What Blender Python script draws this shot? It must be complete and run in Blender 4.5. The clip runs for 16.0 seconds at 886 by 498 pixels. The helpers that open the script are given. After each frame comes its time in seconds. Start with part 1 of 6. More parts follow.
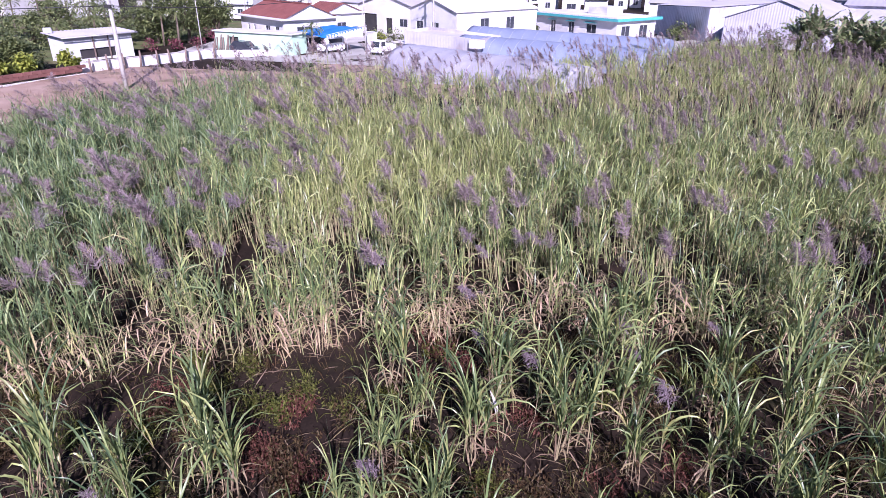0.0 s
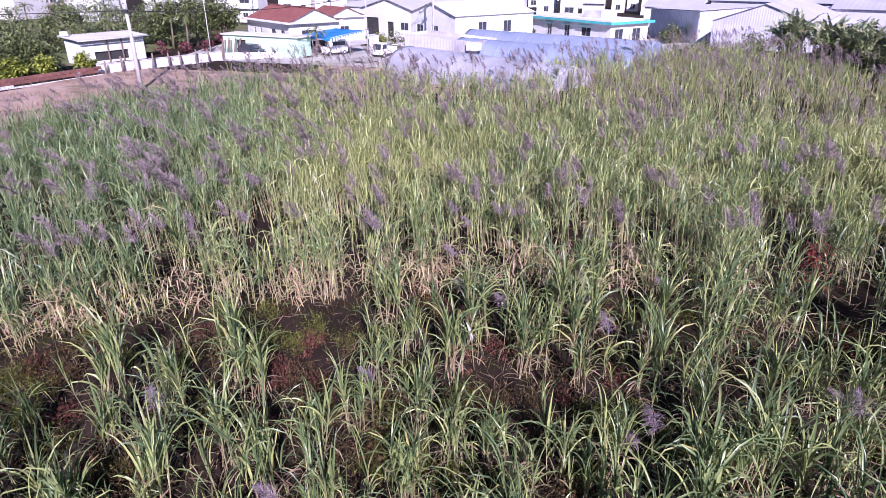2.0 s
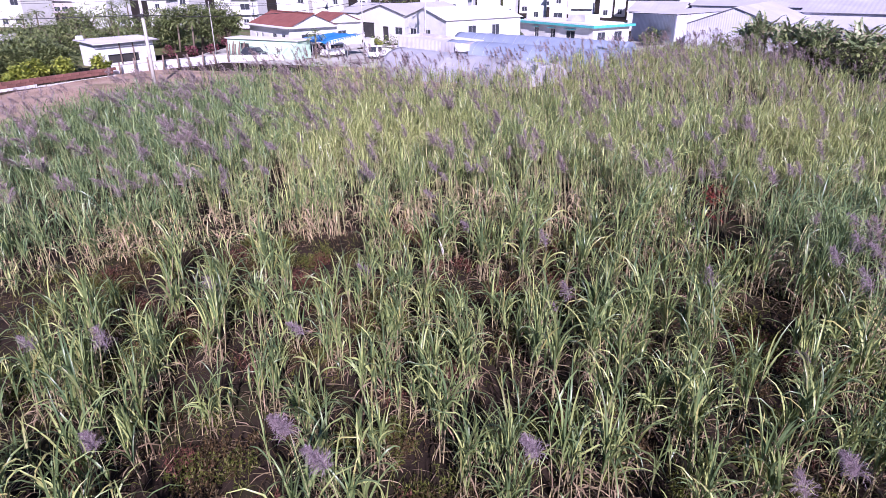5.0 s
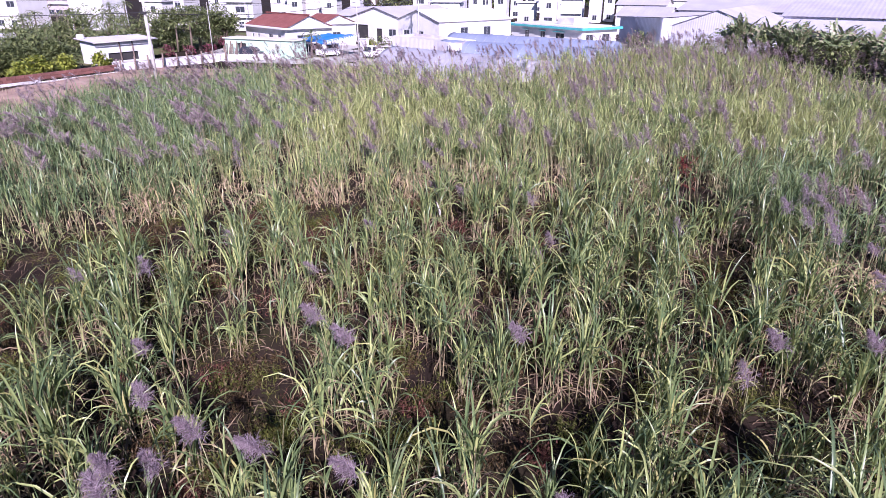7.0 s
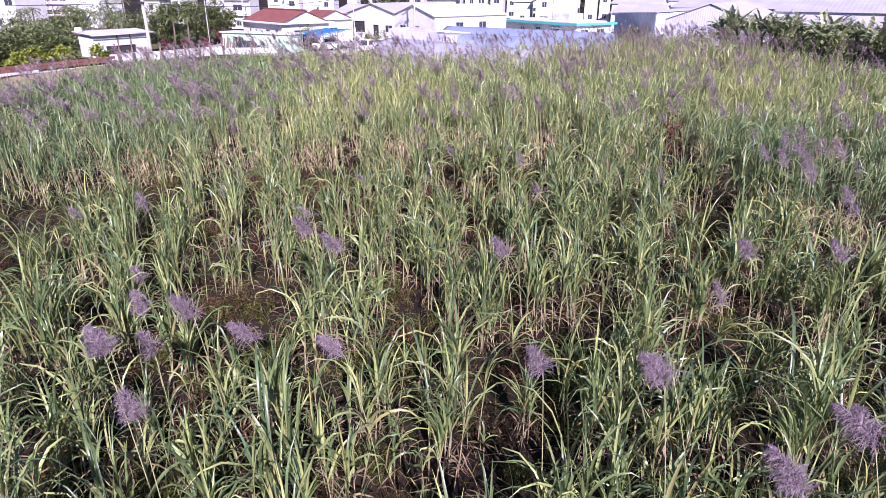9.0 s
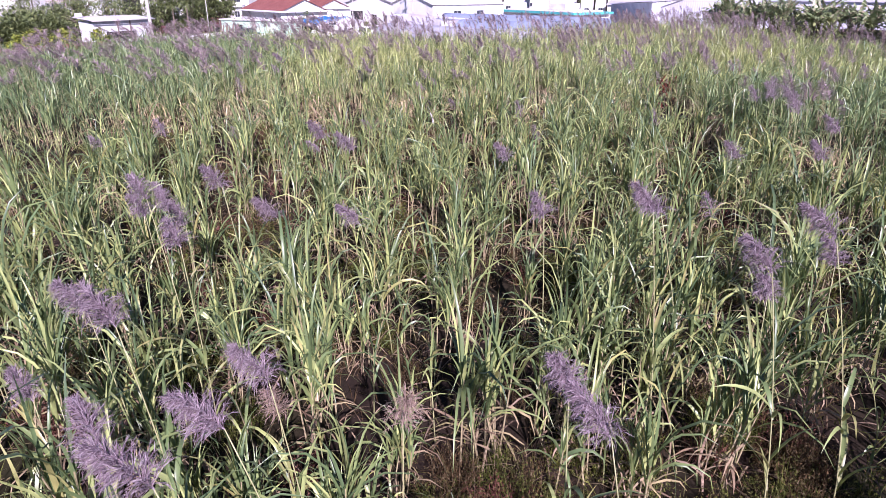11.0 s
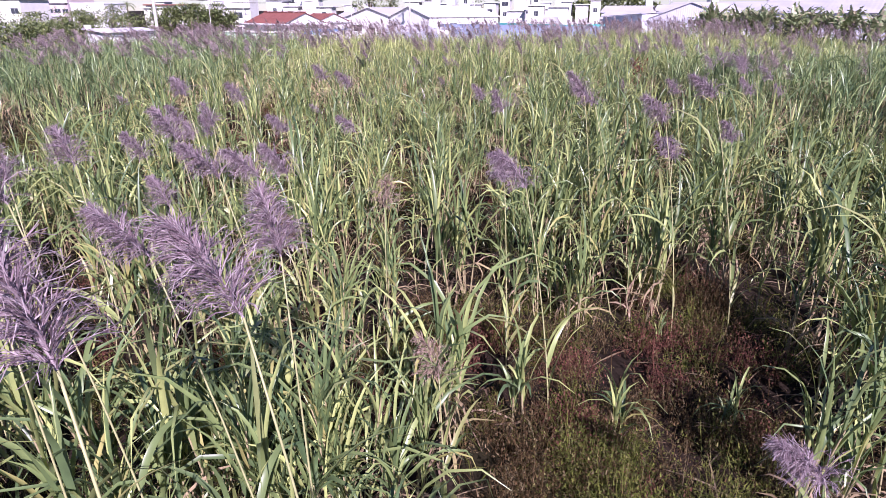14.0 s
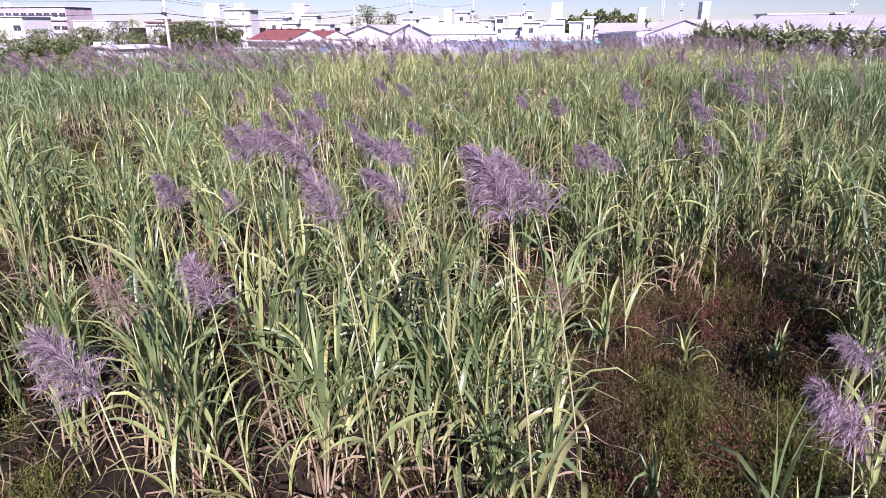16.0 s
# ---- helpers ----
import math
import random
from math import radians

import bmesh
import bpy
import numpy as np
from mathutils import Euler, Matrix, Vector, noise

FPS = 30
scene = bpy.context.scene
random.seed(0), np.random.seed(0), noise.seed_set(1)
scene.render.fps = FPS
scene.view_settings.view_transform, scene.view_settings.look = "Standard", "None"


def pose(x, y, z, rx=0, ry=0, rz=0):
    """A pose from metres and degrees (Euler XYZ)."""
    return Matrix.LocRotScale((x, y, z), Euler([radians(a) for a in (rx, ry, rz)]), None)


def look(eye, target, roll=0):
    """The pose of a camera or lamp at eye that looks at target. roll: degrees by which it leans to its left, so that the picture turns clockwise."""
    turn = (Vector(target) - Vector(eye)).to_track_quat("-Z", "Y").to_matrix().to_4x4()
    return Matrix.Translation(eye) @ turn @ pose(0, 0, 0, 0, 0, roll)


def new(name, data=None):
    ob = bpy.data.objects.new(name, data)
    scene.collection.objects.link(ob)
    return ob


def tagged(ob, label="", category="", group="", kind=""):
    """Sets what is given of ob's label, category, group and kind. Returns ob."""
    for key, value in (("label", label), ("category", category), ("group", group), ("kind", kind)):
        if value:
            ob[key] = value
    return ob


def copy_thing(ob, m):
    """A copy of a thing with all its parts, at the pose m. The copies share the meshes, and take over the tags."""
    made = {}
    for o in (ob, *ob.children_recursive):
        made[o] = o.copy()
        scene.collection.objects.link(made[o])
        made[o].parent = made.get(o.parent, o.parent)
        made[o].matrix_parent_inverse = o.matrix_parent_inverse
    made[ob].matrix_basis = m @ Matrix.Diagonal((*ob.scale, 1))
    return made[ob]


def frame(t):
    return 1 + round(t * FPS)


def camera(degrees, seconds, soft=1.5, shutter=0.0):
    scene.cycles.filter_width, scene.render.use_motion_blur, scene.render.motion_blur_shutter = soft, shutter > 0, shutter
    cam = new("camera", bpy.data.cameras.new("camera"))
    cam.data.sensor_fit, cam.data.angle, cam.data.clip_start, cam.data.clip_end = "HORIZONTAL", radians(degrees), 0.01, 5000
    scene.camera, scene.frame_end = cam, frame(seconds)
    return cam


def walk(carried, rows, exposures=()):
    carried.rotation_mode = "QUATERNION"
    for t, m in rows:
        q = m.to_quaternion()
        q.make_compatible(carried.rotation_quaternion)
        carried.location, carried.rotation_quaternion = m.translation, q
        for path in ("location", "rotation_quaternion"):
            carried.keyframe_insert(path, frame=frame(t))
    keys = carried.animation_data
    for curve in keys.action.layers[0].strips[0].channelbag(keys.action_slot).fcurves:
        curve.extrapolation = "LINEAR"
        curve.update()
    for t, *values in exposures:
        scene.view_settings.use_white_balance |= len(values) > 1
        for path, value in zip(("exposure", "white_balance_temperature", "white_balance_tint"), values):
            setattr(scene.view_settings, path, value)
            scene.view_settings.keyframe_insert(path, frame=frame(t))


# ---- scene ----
cam = camera(71.0, 16.0, soft=0.35)
PATH = [
    (0, (-2.734, 0.492, 9.076), (-3.102, 2.272, 8.242), 0.1),
    (0.5, (-2.447, -0.491, 9.175), (-2.817, 1.291, 8.346), 0.3),
    (1, (-2.176, -1.17, 9.245), (-2.549, 0.612, 8.418), 0.2),
    (1.5, (-1.967, -1.799, 9.301), (-2.339, -0.016, 8.475), 0.2),
    (2, (-1.672, -2.543, 9.33), (-2.048, -0.761, 8.505), 0.0),
    (2.5, (-1.393, -3.416, 9.402), (-1.77, -1.635, 8.576), -0.2),
    (3, (-1.062, -4.328, 9.455), (-1.44, -2.546, 8.63), -0.3),
    (3.5, (-0.711, -5.213, 9.485), (-1.09, -3.429, 8.665), -0.3),
    (4, (-0.414, -6.15, 9.465), (-0.787, -4.362, 8.65), 0.0),
    (4.2, (-0.291, -6.472, 9.455), (-0.664, -4.685, 8.639), -0.2),
    (6.3, (0.28, -9.638, 8.806), (-0.076, -7.833, 8.021), 0.1),
    (6.5, (0.287, -9.846, 8.778), (-0.063, -8.042, 7.99), 0.1),
    (7, (0.377, -10.302, 8.571), (0.033, -8.496, 7.785), 0.1),
    (7.5, (0.531, -10.627, 8.323), (0.187, -8.819, 7.539), -0.0),
    (8, (0.659, -10.911, 8.04), (0.317, -9.102, 7.257), -0.0),
    (8.5, (0.781, -11.157, 7.655), (0.441, -9.346, 6.878), -0.0),
    (9, (0.839, -11.396, 7.218), (0.501, -9.583, 6.444), 0.1),
    (9.2, (0.834, -11.523, 7.096), (0.498, -9.71, 6.32), 0.1),
    (11.3, (0.939, -13.087, 5.504), (0.613, -11.272, 4.729), 0.2),
    (11.5, (0.926, -13.171, 5.408), (0.599, -11.355, 4.637), 0.1),
    (12, (0.939, -13.41, 5.144), (0.611, -11.591, 4.38), 0.1),
    (12.5, (1.082, -13.8, 4.911), (0.753, -11.98, 4.15), 0.1),
    (13, (1.308, -14.351, 4.682), (0.975, -12.527, 3.932), 0.1),
    (13.5, (1.559, -15.023, 4.484), (1.227, -13.192, 3.751), -0.0),
    (14, (1.785, -15.622, 4.384), (1.455, -13.785, 3.665), -0.0),
    (14.5, (1.789, -16.178, 4.385), (1.462, -14.336, 3.678), 0.0),
    (15, (1.491, -16.7, 4.392), (1.164, -14.853, 3.699), 0.2),
    (15.5, (1.013, -17.168, 4.431), (0.696, -15.316, 3.747), 0.3),
    (16, (0.585, -17.607, 4.44), (0.277, -15.75, 3.766), -0.0),
]
walk(cam, [(t, look(eye, target, roll)) for t, eye, target, roll in PATH], [(0, 0.94, 5590, 39), (8.5, 1.02, 5730, 38.5), (12.5, 1.15, 5830, 38.5), (16, 1.08, 5900, 39)])

# ---- light ----
SUN_AZ = math.atan2(-0.92, 0.40)
SUN_EL = radians(33)
world = bpy.data.worlds.new("world")
scene.world = world
world.use_nodes = True
wn = world.node_tree.nodes
sky = wn.new("ShaderNodeTexSky")
sky.sky_type = "NISHITA"
sky.sun_disc = False
sky.sun_elevation = SUN_EL
sky.sun_rotation = math.pi / 2 - SUN_AZ
sky.air_density, sky.dust_density, sky.ozone_density = 1.0, 0.0, 6.0
wn["Background"].inputs["Strength"].default_value = 0.045
world.node_tree.links.new(sky.outputs["Color"], wn["Background"].inputs["Color"])
sun = new("sun", bpy.data.lights.new("sun", "SUN"))
sun.data.energy, sun.data.angle, sun.data.color = 5.0, radians(0.6), (1.0, 0.95, 0.89)
to_sun = Vector((math.cos(SUN_AZ) * math.cos(SUN_EL), math.sin(SUN_AZ) * math.cos(SUN_EL), math.sin(SUN_EL)))
sun.matrix_world = look(to_sun * 50, (0, 0, 0))

# ---- materials ----


def surface(name, c1, c2, scale=3.0, rough=0.8, bump=0.2, metal=0.0, fine=40.0, stain=None, island=0.0, ob_random=0.0):
    """Two-scale procedural surface: c1 to c2 by coarse and fine noise, optional stain colour in patches."""
    m = bpy.data.materials.new(name)
    m.use_nodes = True
    n, l = m.node_tree.nodes, m.node_tree.links
    p = n["Principled BSDF"]
    co = n.new("ShaderNodeTexCoord")
    a, b = n.new("ShaderNodeTexNoise"), n.new("ShaderNodeTexNoise")
    a.inputs["Scale"].default_value, b.inputs["Scale"].default_value = scale, fine
    a.inputs["Detail"].default_value, b.inputs["Detail"].default_value = 5, 3
    for t in (a, b):
        l.new(co.outputs["Object"], t.inputs["Vector"])
    add = n.new("ShaderNodeMath")
    add.operation = "MULTIPLY_ADD"
    l.new(b.outputs["Fac"], add.inputs[0])
    add.inputs[1].default_value = 0.45
    l.new(a.outputs["Fac"], add.inputs[2])
    ramp = n.new("ShaderNodeValToRGB")
    ramp.color_ramp.elements[0].position, ramp.color_ramp.elements[1].position = 0.5, 0.95
    ramp.color_ramp.elements[0].color, ramp.color_ramp.elements[1].color = (*c1, 1), (*c2, 1)
    l.new(add.outputs[0], ramp.inputs["Fac"])
    col = ramp.outputs["Color"]
    if stain:
        s = n.new("ShaderNodeTexNoise")
        s.inputs["Scale"].default_value, s.inputs["Detail"].default_value = scale * 0.6, 7
        l.new(co.outputs["Object"], s.inputs["Vector"])
        r2 = n.new("ShaderNodeValToRGB")
        r2.color_ramp.elements[0].position, r2.color_ramp.elements[1].position = 0.52, 0.68
        l.new(s.outputs["Fac"], r2.inputs["Fac"])
        mx = n.new("ShaderNodeMixRGB")
        mx.inputs["Color2"].default_value = (*stain, 1)
        l.new(r2.outputs["Color"], mx.inputs["Fac"])
        l.new(col, mx.inputs["Color1"])
        col = mx.outputs["Color"]
    if island or ob_random:
        src = n.new("ShaderNodeNewGeometry").outputs["Random Per Island"] if island else n.new("ShaderNodeObjectInfo").outputs["Random"]
        mr = n.new("ShaderNodeMapRange")
        k = island or ob_random
        mr.inputs["To Min"].default_value, mr.inputs["To Max"].default_value = 1 - k, 1 + k
        l.new(src, mr.inputs["Value"])
        hs = n.new("ShaderNodeHueSaturation")
        l.new(mr.outputs[0], hs.inputs["Value"])
        l.new(col, hs.inputs["Color"])
        col = hs.outputs["Color"]
    l.new(col, p.inputs["Base Color"])
    p.inputs["Roughness"].default_value, p.inputs["Metallic"].default_value = rough, metal
    p.inputs["Specular IOR Level"].default_value = 0.5 if rough < 0.92 else 0.12
    if bump:
        bp = n.new("ShaderNodeBump")
        bp.inputs["Strength"].default_value, bp.inputs["Distance"].default_value = bump, 0.02
        l.new(add.outputs[0], bp.inputs["Height"])
        l.new(bp.outputs["Normal"], p.inputs["Normal"])
    return m


def foliage(name, colours, rough=0.45, through_light=0.15, patch=0.0, patch_colour=(0.2, 0.2, 0.08), grain=25.0):
    """Leaf material: colour by island along a ramp, streaky grain, some light passing through."""
    m = bpy.data.materials.new(name)
    m.use_nodes = True
    n, l = m.node_tree.nodes, m.node_tree.links
    p = n["Principled BSDF"]
    geo, co = n.new("ShaderNodeNewGeometry"), n.new("ShaderNodeTexCoord")
    ramp = n.new("ShaderNodeValToRGB")
    e = ramp.color_ramp.elements
    e[0].position, e[0].color = 0.0, (*colours[0], 1)
    e[1].position, e[1].color = 1.0, (*colours[-1], 1)
    for i, c in enumerate(colours[1:-1]):
        x = e.new((i + 1) / (len(colours) - 1))
        x.color = (*c, 1)
    l.new(geo.outputs["Random Per Island"], ramp.inputs["Fac"])
    ns = n.new("ShaderNodeTexNoise")
    ns.inputs["Scale"].default_value, ns.inputs["Detail"].default_value = grain, 2
    l.new(co.outputs["Object"], ns.inputs["Vector"])
    mr = n.new("ShaderNodeMapRange")
    mr.inputs["To Min"].default_value, mr.inputs["To Max"].default_value = 0.65, 1.35
    l.new(ns.outputs["Fac"], mr.inputs["Value"])
    hs = n.new("ShaderNodeHueSaturation")
    l.new(mr.outputs[0], hs.inputs["Value"])
    l.new(ramp.outputs["Color"], hs.inputs["Color"])
    col = hs.outputs["Color"]
    if patch:
        big = n.new("ShaderNodeTexNoise")
        big.inputs["Scale"].default_value, big.inputs["Detail"].default_value = patch, 3
        l.new(co.outputs["Object"], big.inputs["Vector"])
        r2 = n.new("ShaderNodeValToRGB")
        r2.color_ramp.elements[0].position, r2.color_ramp.elements[1].position = 0.45, 0.7
        l.new(big.outputs["Fac"], r2.inputs["Fac"])
        mx = n.new("ShaderNodeMixRGB")
        mx.inputs["Color2"].default_value = (*patch_colour, 1)
        half = n.new("ShaderNodeMath")
        half.operation = "MULTIPLY"
        half.inputs[1].default_value = 0.55
        l.new(r2.outputs["Color"], half.inputs[0])
        l.new(half.outputs[0], mx.inputs["Fac"])
        l.new(col, mx.inputs["Color1"])
        col = mx.outputs["Color"]
    l.new(col, p.inputs["Base Color"])
    p.inputs["Roughness"].default_value = rough
    p.inputs["Specular IOR Level"].default_value = 0.5 if rough < 0.55 else 0.12
    tr = n.new("ShaderNodeBsdfTranslucent")
    warm = n.new("ShaderNodeMixRGB")
    warm.blend_type = "MULTIPLY"
    warm.inputs["Fac"].default_value = 1.0
    warm.inputs["Color2"].default_value = (1.0, 0.98, 0.6, 1)
    l.new(col, warm.inputs["Color1"])
    l.new(warm.outputs["Color"] if "cane_leaf" in name else col, tr.inputs["Color"])
    mix = n.new("ShaderNodeMixShader")
    mix.inputs["Fac"].default_value = through_light
    l.new(p.outputs["BSDF"], mix.inputs[1])
    l.new(tr.outputs["BSDF"], mix.inputs[2])
    l.new(mix.outputs["Shader"], n["Material Output"].inputs["Surface"])
    return m


M_CANE = foliage("cane_leaf", [(0.07, 0.115, 0.05), (0.15, 0.21, 0.08), (0.28, 0.34, 0.12), (0.52, 0.56, 0.22), (0.18, 0.24, 0.085), (0.08, 0.13, 0.058), (0.52, 0.47, 0.24)],
                 rough=0.38, through_light=0.22, patch=0.12, patch_colour=(0.36, 0.37, 0.13))
M_CANE_NEAR = foliage("cane_leaf_near", [(0.062, 0.105, 0.048), (0.124, 0.18, 0.072), (0.228, 0.285, 0.108), (0.44, 0.475, 0.18), (0.16, 0.218, 0.084), (0.082, 0.135, 0.064), (0.41, 0.37, 0.14)],
                      rough=0.36, through_light=0.24, patch=0.5, patch_colour=(0.24, 0.265, 0.09), grain=9.0)
# lush leaves; their darker green also stands for shade at the field's sides
M_CANE_LUSH_SHADED = foliage("cane_leaf_lush_shaded", [(0.065, 0.11, 0.055), (0.11, 0.17, 0.075), (0.17, 0.24, 0.10), (0.31, 0.37, 0.15), (0.12, 0.185, 0.085)], rough=0.42, through_light=0.2, patch=0.3, patch_colour=(0.14, 0.19, 0.08))
M_DRY = foliage("dry_cane_leaf", [(0.42, 0.32, 0.20), (0.56, 0.45, 0.29), (0.31, 0.21, 0.14), (0.58, 0.42, 0.31), (0.40, 0.36, 0.16)], rough=0.7, through_light=0.2)
M_DRY_OLD = foliage("old_dry_leaf", [(0.22, 0.16, 0.10), (0.33, 0.25, 0.16), (0.16, 0.105, 0.07), (0.36, 0.26, 0.19), (0.28, 0.24, 0.11)], rough=0.75, through_light=0.2)
M_STALK = foliage("cane_stalk", [(0.27, 0.285, 0.12), (0.33, 0.32, 0.16), (0.32, 0.245, 0.155), (0.23, 0.25, 0.105)], rough=0.5, through_light=0.05)
M_PLUME = foliage("cane_plume", [(0.19, 0.13, 0.155), (0.28, 0.21, 0.24), (0.47, 0.395, 0.425), (0.22, 0.14, 0.17)], rough=0.6, through_light=0.35)
M_PLUME_TAN = foliage("cane_plume_tan", [(0.26, 0.175, 0.135), (0.35, 0.25, 0.20), (0.44, 0.34, 0.29)], rough=0.7, through_light=0.35)
M_PLUME_FAR = foliage("cane_plume_far", [(0.22, 0.16, 0.165), (0.32, 0.245, 0.25), (0.47, 0.385, 0.39)], rough=0.7, through_light=0.35)
M_WEED_G = foliage("weed_green", [(0.055, 0.066, 0.014), (0.105, 0.115, 0.024), (0.17, 0.175, 0.042), (0.07, 0.092, 0.02), (0.23, 0.20, 0.085)], rough=0.7, through_light=0.3)
M_WEED_B = foliage("weed_brown", [(0.042, 0.026, 0.013), (0.075, 0.046, 0.022), (0.13, 0.082, 0.040), (0.06, 0.05, 0.018), (0.20, 0.15, 0.09)], rough=0.8, through_light=0.25)
M_DRYGRASS = foliage("dry_grass", [(0.29, 0.19, 0.15), (0.42, 0.31, 0.24), (0.34, 0.24, 0.19), (0.30, 0.27, 0.14)], rough=0.8)
M_WEED_R = foliage("weed_red", [(0.085, 0.034, 0.026), (0.14, 0.056, 0.042), (0.21, 0.10, 0.07)], rough=0.8, through_light=0.25)
M_RED = foliage("red_leaf", [(0.10, 0.02, 0.015), (0.17, 0.035, 0.022), (0.24, 0.06, 0.03)], rough=0.5)
M_TREE = foliage("tree_leaf", [(0.10, 0.13, 0.05), (0.17, 0.21, 0.08), (0.30, 0.325, 0.13)], rough=0.5, through_light=0.25, patch=0.4, patch_colour=(0.08, 0.10, 0.03))
M_TREE_Y = foliage("tree_leaf_yellow", [(0.26, 0.30, 0.05), (0.42, 0.44, 0.08), (0.15, 0.21, 0.05)], rough=0.45, through_light=0.3)
M_BOUG = foliage("bougainvillea", [(0.22, 0.04, 0.09), (0.30, 0.10, 0.13), (0.08, 0.08, 0.03)], rough=0.6)
M_BANANA = foliage("banana_leaf", [(0.13, 0.18, 0.08), (0.22, 0.275, 0.13), (0.36, 0.40, 0.22), (0.33, 0.27, 0.19)], rough=0.4, through_light=0.3, grain=6)
M_BARK = surface("bark", (0.10, 0.075, 0.055), (0.20, 0.16, 0.12), 6, 0.9, 0.5)
# dark soil, darkened further to stand in for shadow between the plants
M_SOIL_SHADED = surface("soil", (0.013, 0.009, 0.007), (0.036, 0.024, 0.018), 0.7, 0.95, 0.6, fine=14, stain=(0.028, 0.025, 0.012))
M_GRASS = surface("rough_grass", (0.07, 0.09, 0.035), (0.14, 0.16, 0.065), 0.4, 0.95, 0.5, fine=7, stain=(0.15, 0.12, 0.07))
M_TRACK = surface("dirt_track", (0.28, 0.19, 0.15), (0.40, 0.29, 0.235), 0.5, 0.95, 0.5, fine=6, stain=(0.16, 0.13, 0.085))
M_YARD = surface("yard_concrete", (0.32, 0.30, 0.28), (0.46, 0.44, 0.42), 0.3, 0.9, 0.2, fine=5, stain=(0.24, 0.22, 0.20))
M_WHITE = surface("white_paint", (0.58, 0.57, 0.59), (0.68, 0.67, 0.69), 0.6, 0.7, 0.05, fine=9, stain=(0.47, 0.45, 0.46))
M_CREAM = surface("cream_paint", (0.56, 0.54, 0.53), (0.68, 0.66, 0.65), 0.5, 0.75, 0.05, fine=9, stain=(0.56, 0.53, 0.50))
M_PALEGREEN = surface("pale_green_paint", (0.36, 0.54, 0.42), (0.46, 0.62, 0.50), 0.6, 0.75, 0.05, fine=9, stain=(0.50, 0.55, 0.48))
M_TURQ = surface("turquoise_paint", (0.05, 0.33, 0.35), (0.08, 0.42, 0.43), 1.0, 0.6, 0.05)
M_REDTILE = surface("red_roof_tile", (0.165, 0.052, 0.045), (0.235, 0.085, 0.07), 0.8, 0.7, 0.3, fine=12, ob_random=0.12)
M_GREYROOF = surface("grey_roof_sheet", (0.38, 0.365, 0.415), (0.47, 0.455, 0.505), 0.3, 0.6, 0.1, fine=4, stain=(0.40, 0.37, 0.40))
M_SHEET = surface("corrugated_sheet", (0.48, 0.47, 0.55), (0.58, 0.57, 0.65), 0.4, 0.5, 0.1, metal=0.1, fine=5, stain=(0.34, 0.31, 0.33))
M_DARKSHEET = surface("blue_grey_sheet", (0.16, 0.19, 0.28), (0.22, 0.25, 0.34), 0.6, 0.55, 0.1)
M_GLASS = surface("window_glass", (0.03, 0.035, 0.045), (0.06, 0.065, 0.08), 0.4, 0.12, 0.0)
M_DARK = surface("dark_interior", (0.02, 0.02, 0.022), (0.045, 0.04, 0.04), 1, 0.9, 0.1)
M_ALU = surface("aluminium", (0.50, 0.50, 0.52), (0.62, 0.62, 0.64), 2, 0.4, 0.0, metal=0.5)
M_TARP = surface("blue_tarp", (0.015, 0.16, 0.50), (0.03, 0.24, 0.62), 0.7, 0.5, 0.4, fine=4)
M_VINYL = surface("greenhouse_film", (0.33, 0.32, 0.37), (0.42, 0.41, 0.46), 0.35, 0.5, 0.2, fine=3, stain=(0.27, 0.26, 0.31))
M_NET = surface("blue_net", (0.17, 0.20, 0.30), (0.225, 0.26, 0.355), 0.4, 0.75, 0.2, fine=6, stain=(0.24, 0.28, 0.40))
M_STEEL = surface("galvanised_pipe", (0.42, 0.42, 0.44), (0.55, 0.55, 0.57), 3, 0.45, 0.0, metal=0.6)
M_CONC = surface("concrete", (0.38, 0.36, 0.34), (0.52, 0.50, 0.47), 1.2, 0.9, 0.2, stain=(0.28, 0.26, 0.25))
M_BRICK = surface("planter_block", (0.13, 0.05, 0.042), (0.19, 0.085, 0.07), 2, 0.9, 0.3, ob_random=0.2)
M_WOOD = surface("weathered_wood", (0.13, 0.09, 0.075), (0.24, 0.18, 0.15), 4, 0.9, 0.4)
M_CABLE = surface("cable", (0.02, 0.02, 0.022), (0.035, 0.035, 0.04), 5, 0.6, 0.0)
M_RUBBER = surface("rubber", (0.018, 0.018, 0.02), (0.03, 0.03, 0.032), 5, 0.8, 0.0)
M_CARWHITE = surface("car_white", (0.78, 0.78, 0.78), (0.82, 0.82, 0.82), 1, 0.25, 0.0)
M_CARDARK = surface("car_dark", (0.03, 0.035, 0.05), (0.05, 0.055, 0.07), 1, 0.25, 0.0)
M_REDPAINT = surface("red_paint", (0.45, 0.03, 0.04), (0.55, 0.06, 0.06), 1, 0.45, 0.0)
# the blue of distant haze is put into the hill colour
M_HILL_HAZE = surface("far_hill", (0.11, 0.15, 0.22), (0.15, 0.19, 0.27), 0.004, 1.0, 0.0, fine=0.03)

# ---- mesh helpers ----
UP = Vector((0, 0, 1))


def quick_mesh(name, verts, quads):
    """A mesh from arrays of corners and four-sided faces."""
    me = bpy.data.meshes.new(name)
    v, q = np.asarray(verts, np.float32).reshape(-1, 3), np.asarray(quads, np.int32).reshape(-1, 4)
    me.vertices.add(len(v))
    me.vertices.foreach_set("co", v.ravel())
    me.loops.add(q.size)
    me.loops.foreach_set("vertex_index", q.ravel())
    me.polygons.add(len(q))
    me.polygons.foreach_set("loop_start", np.arange(0, q.size, 4, dtype=np.int32))
    me.polygons.foreach_set("use_smooth", np.ones(len(q), bool))
    me.update(calc_edges=True)
    return me


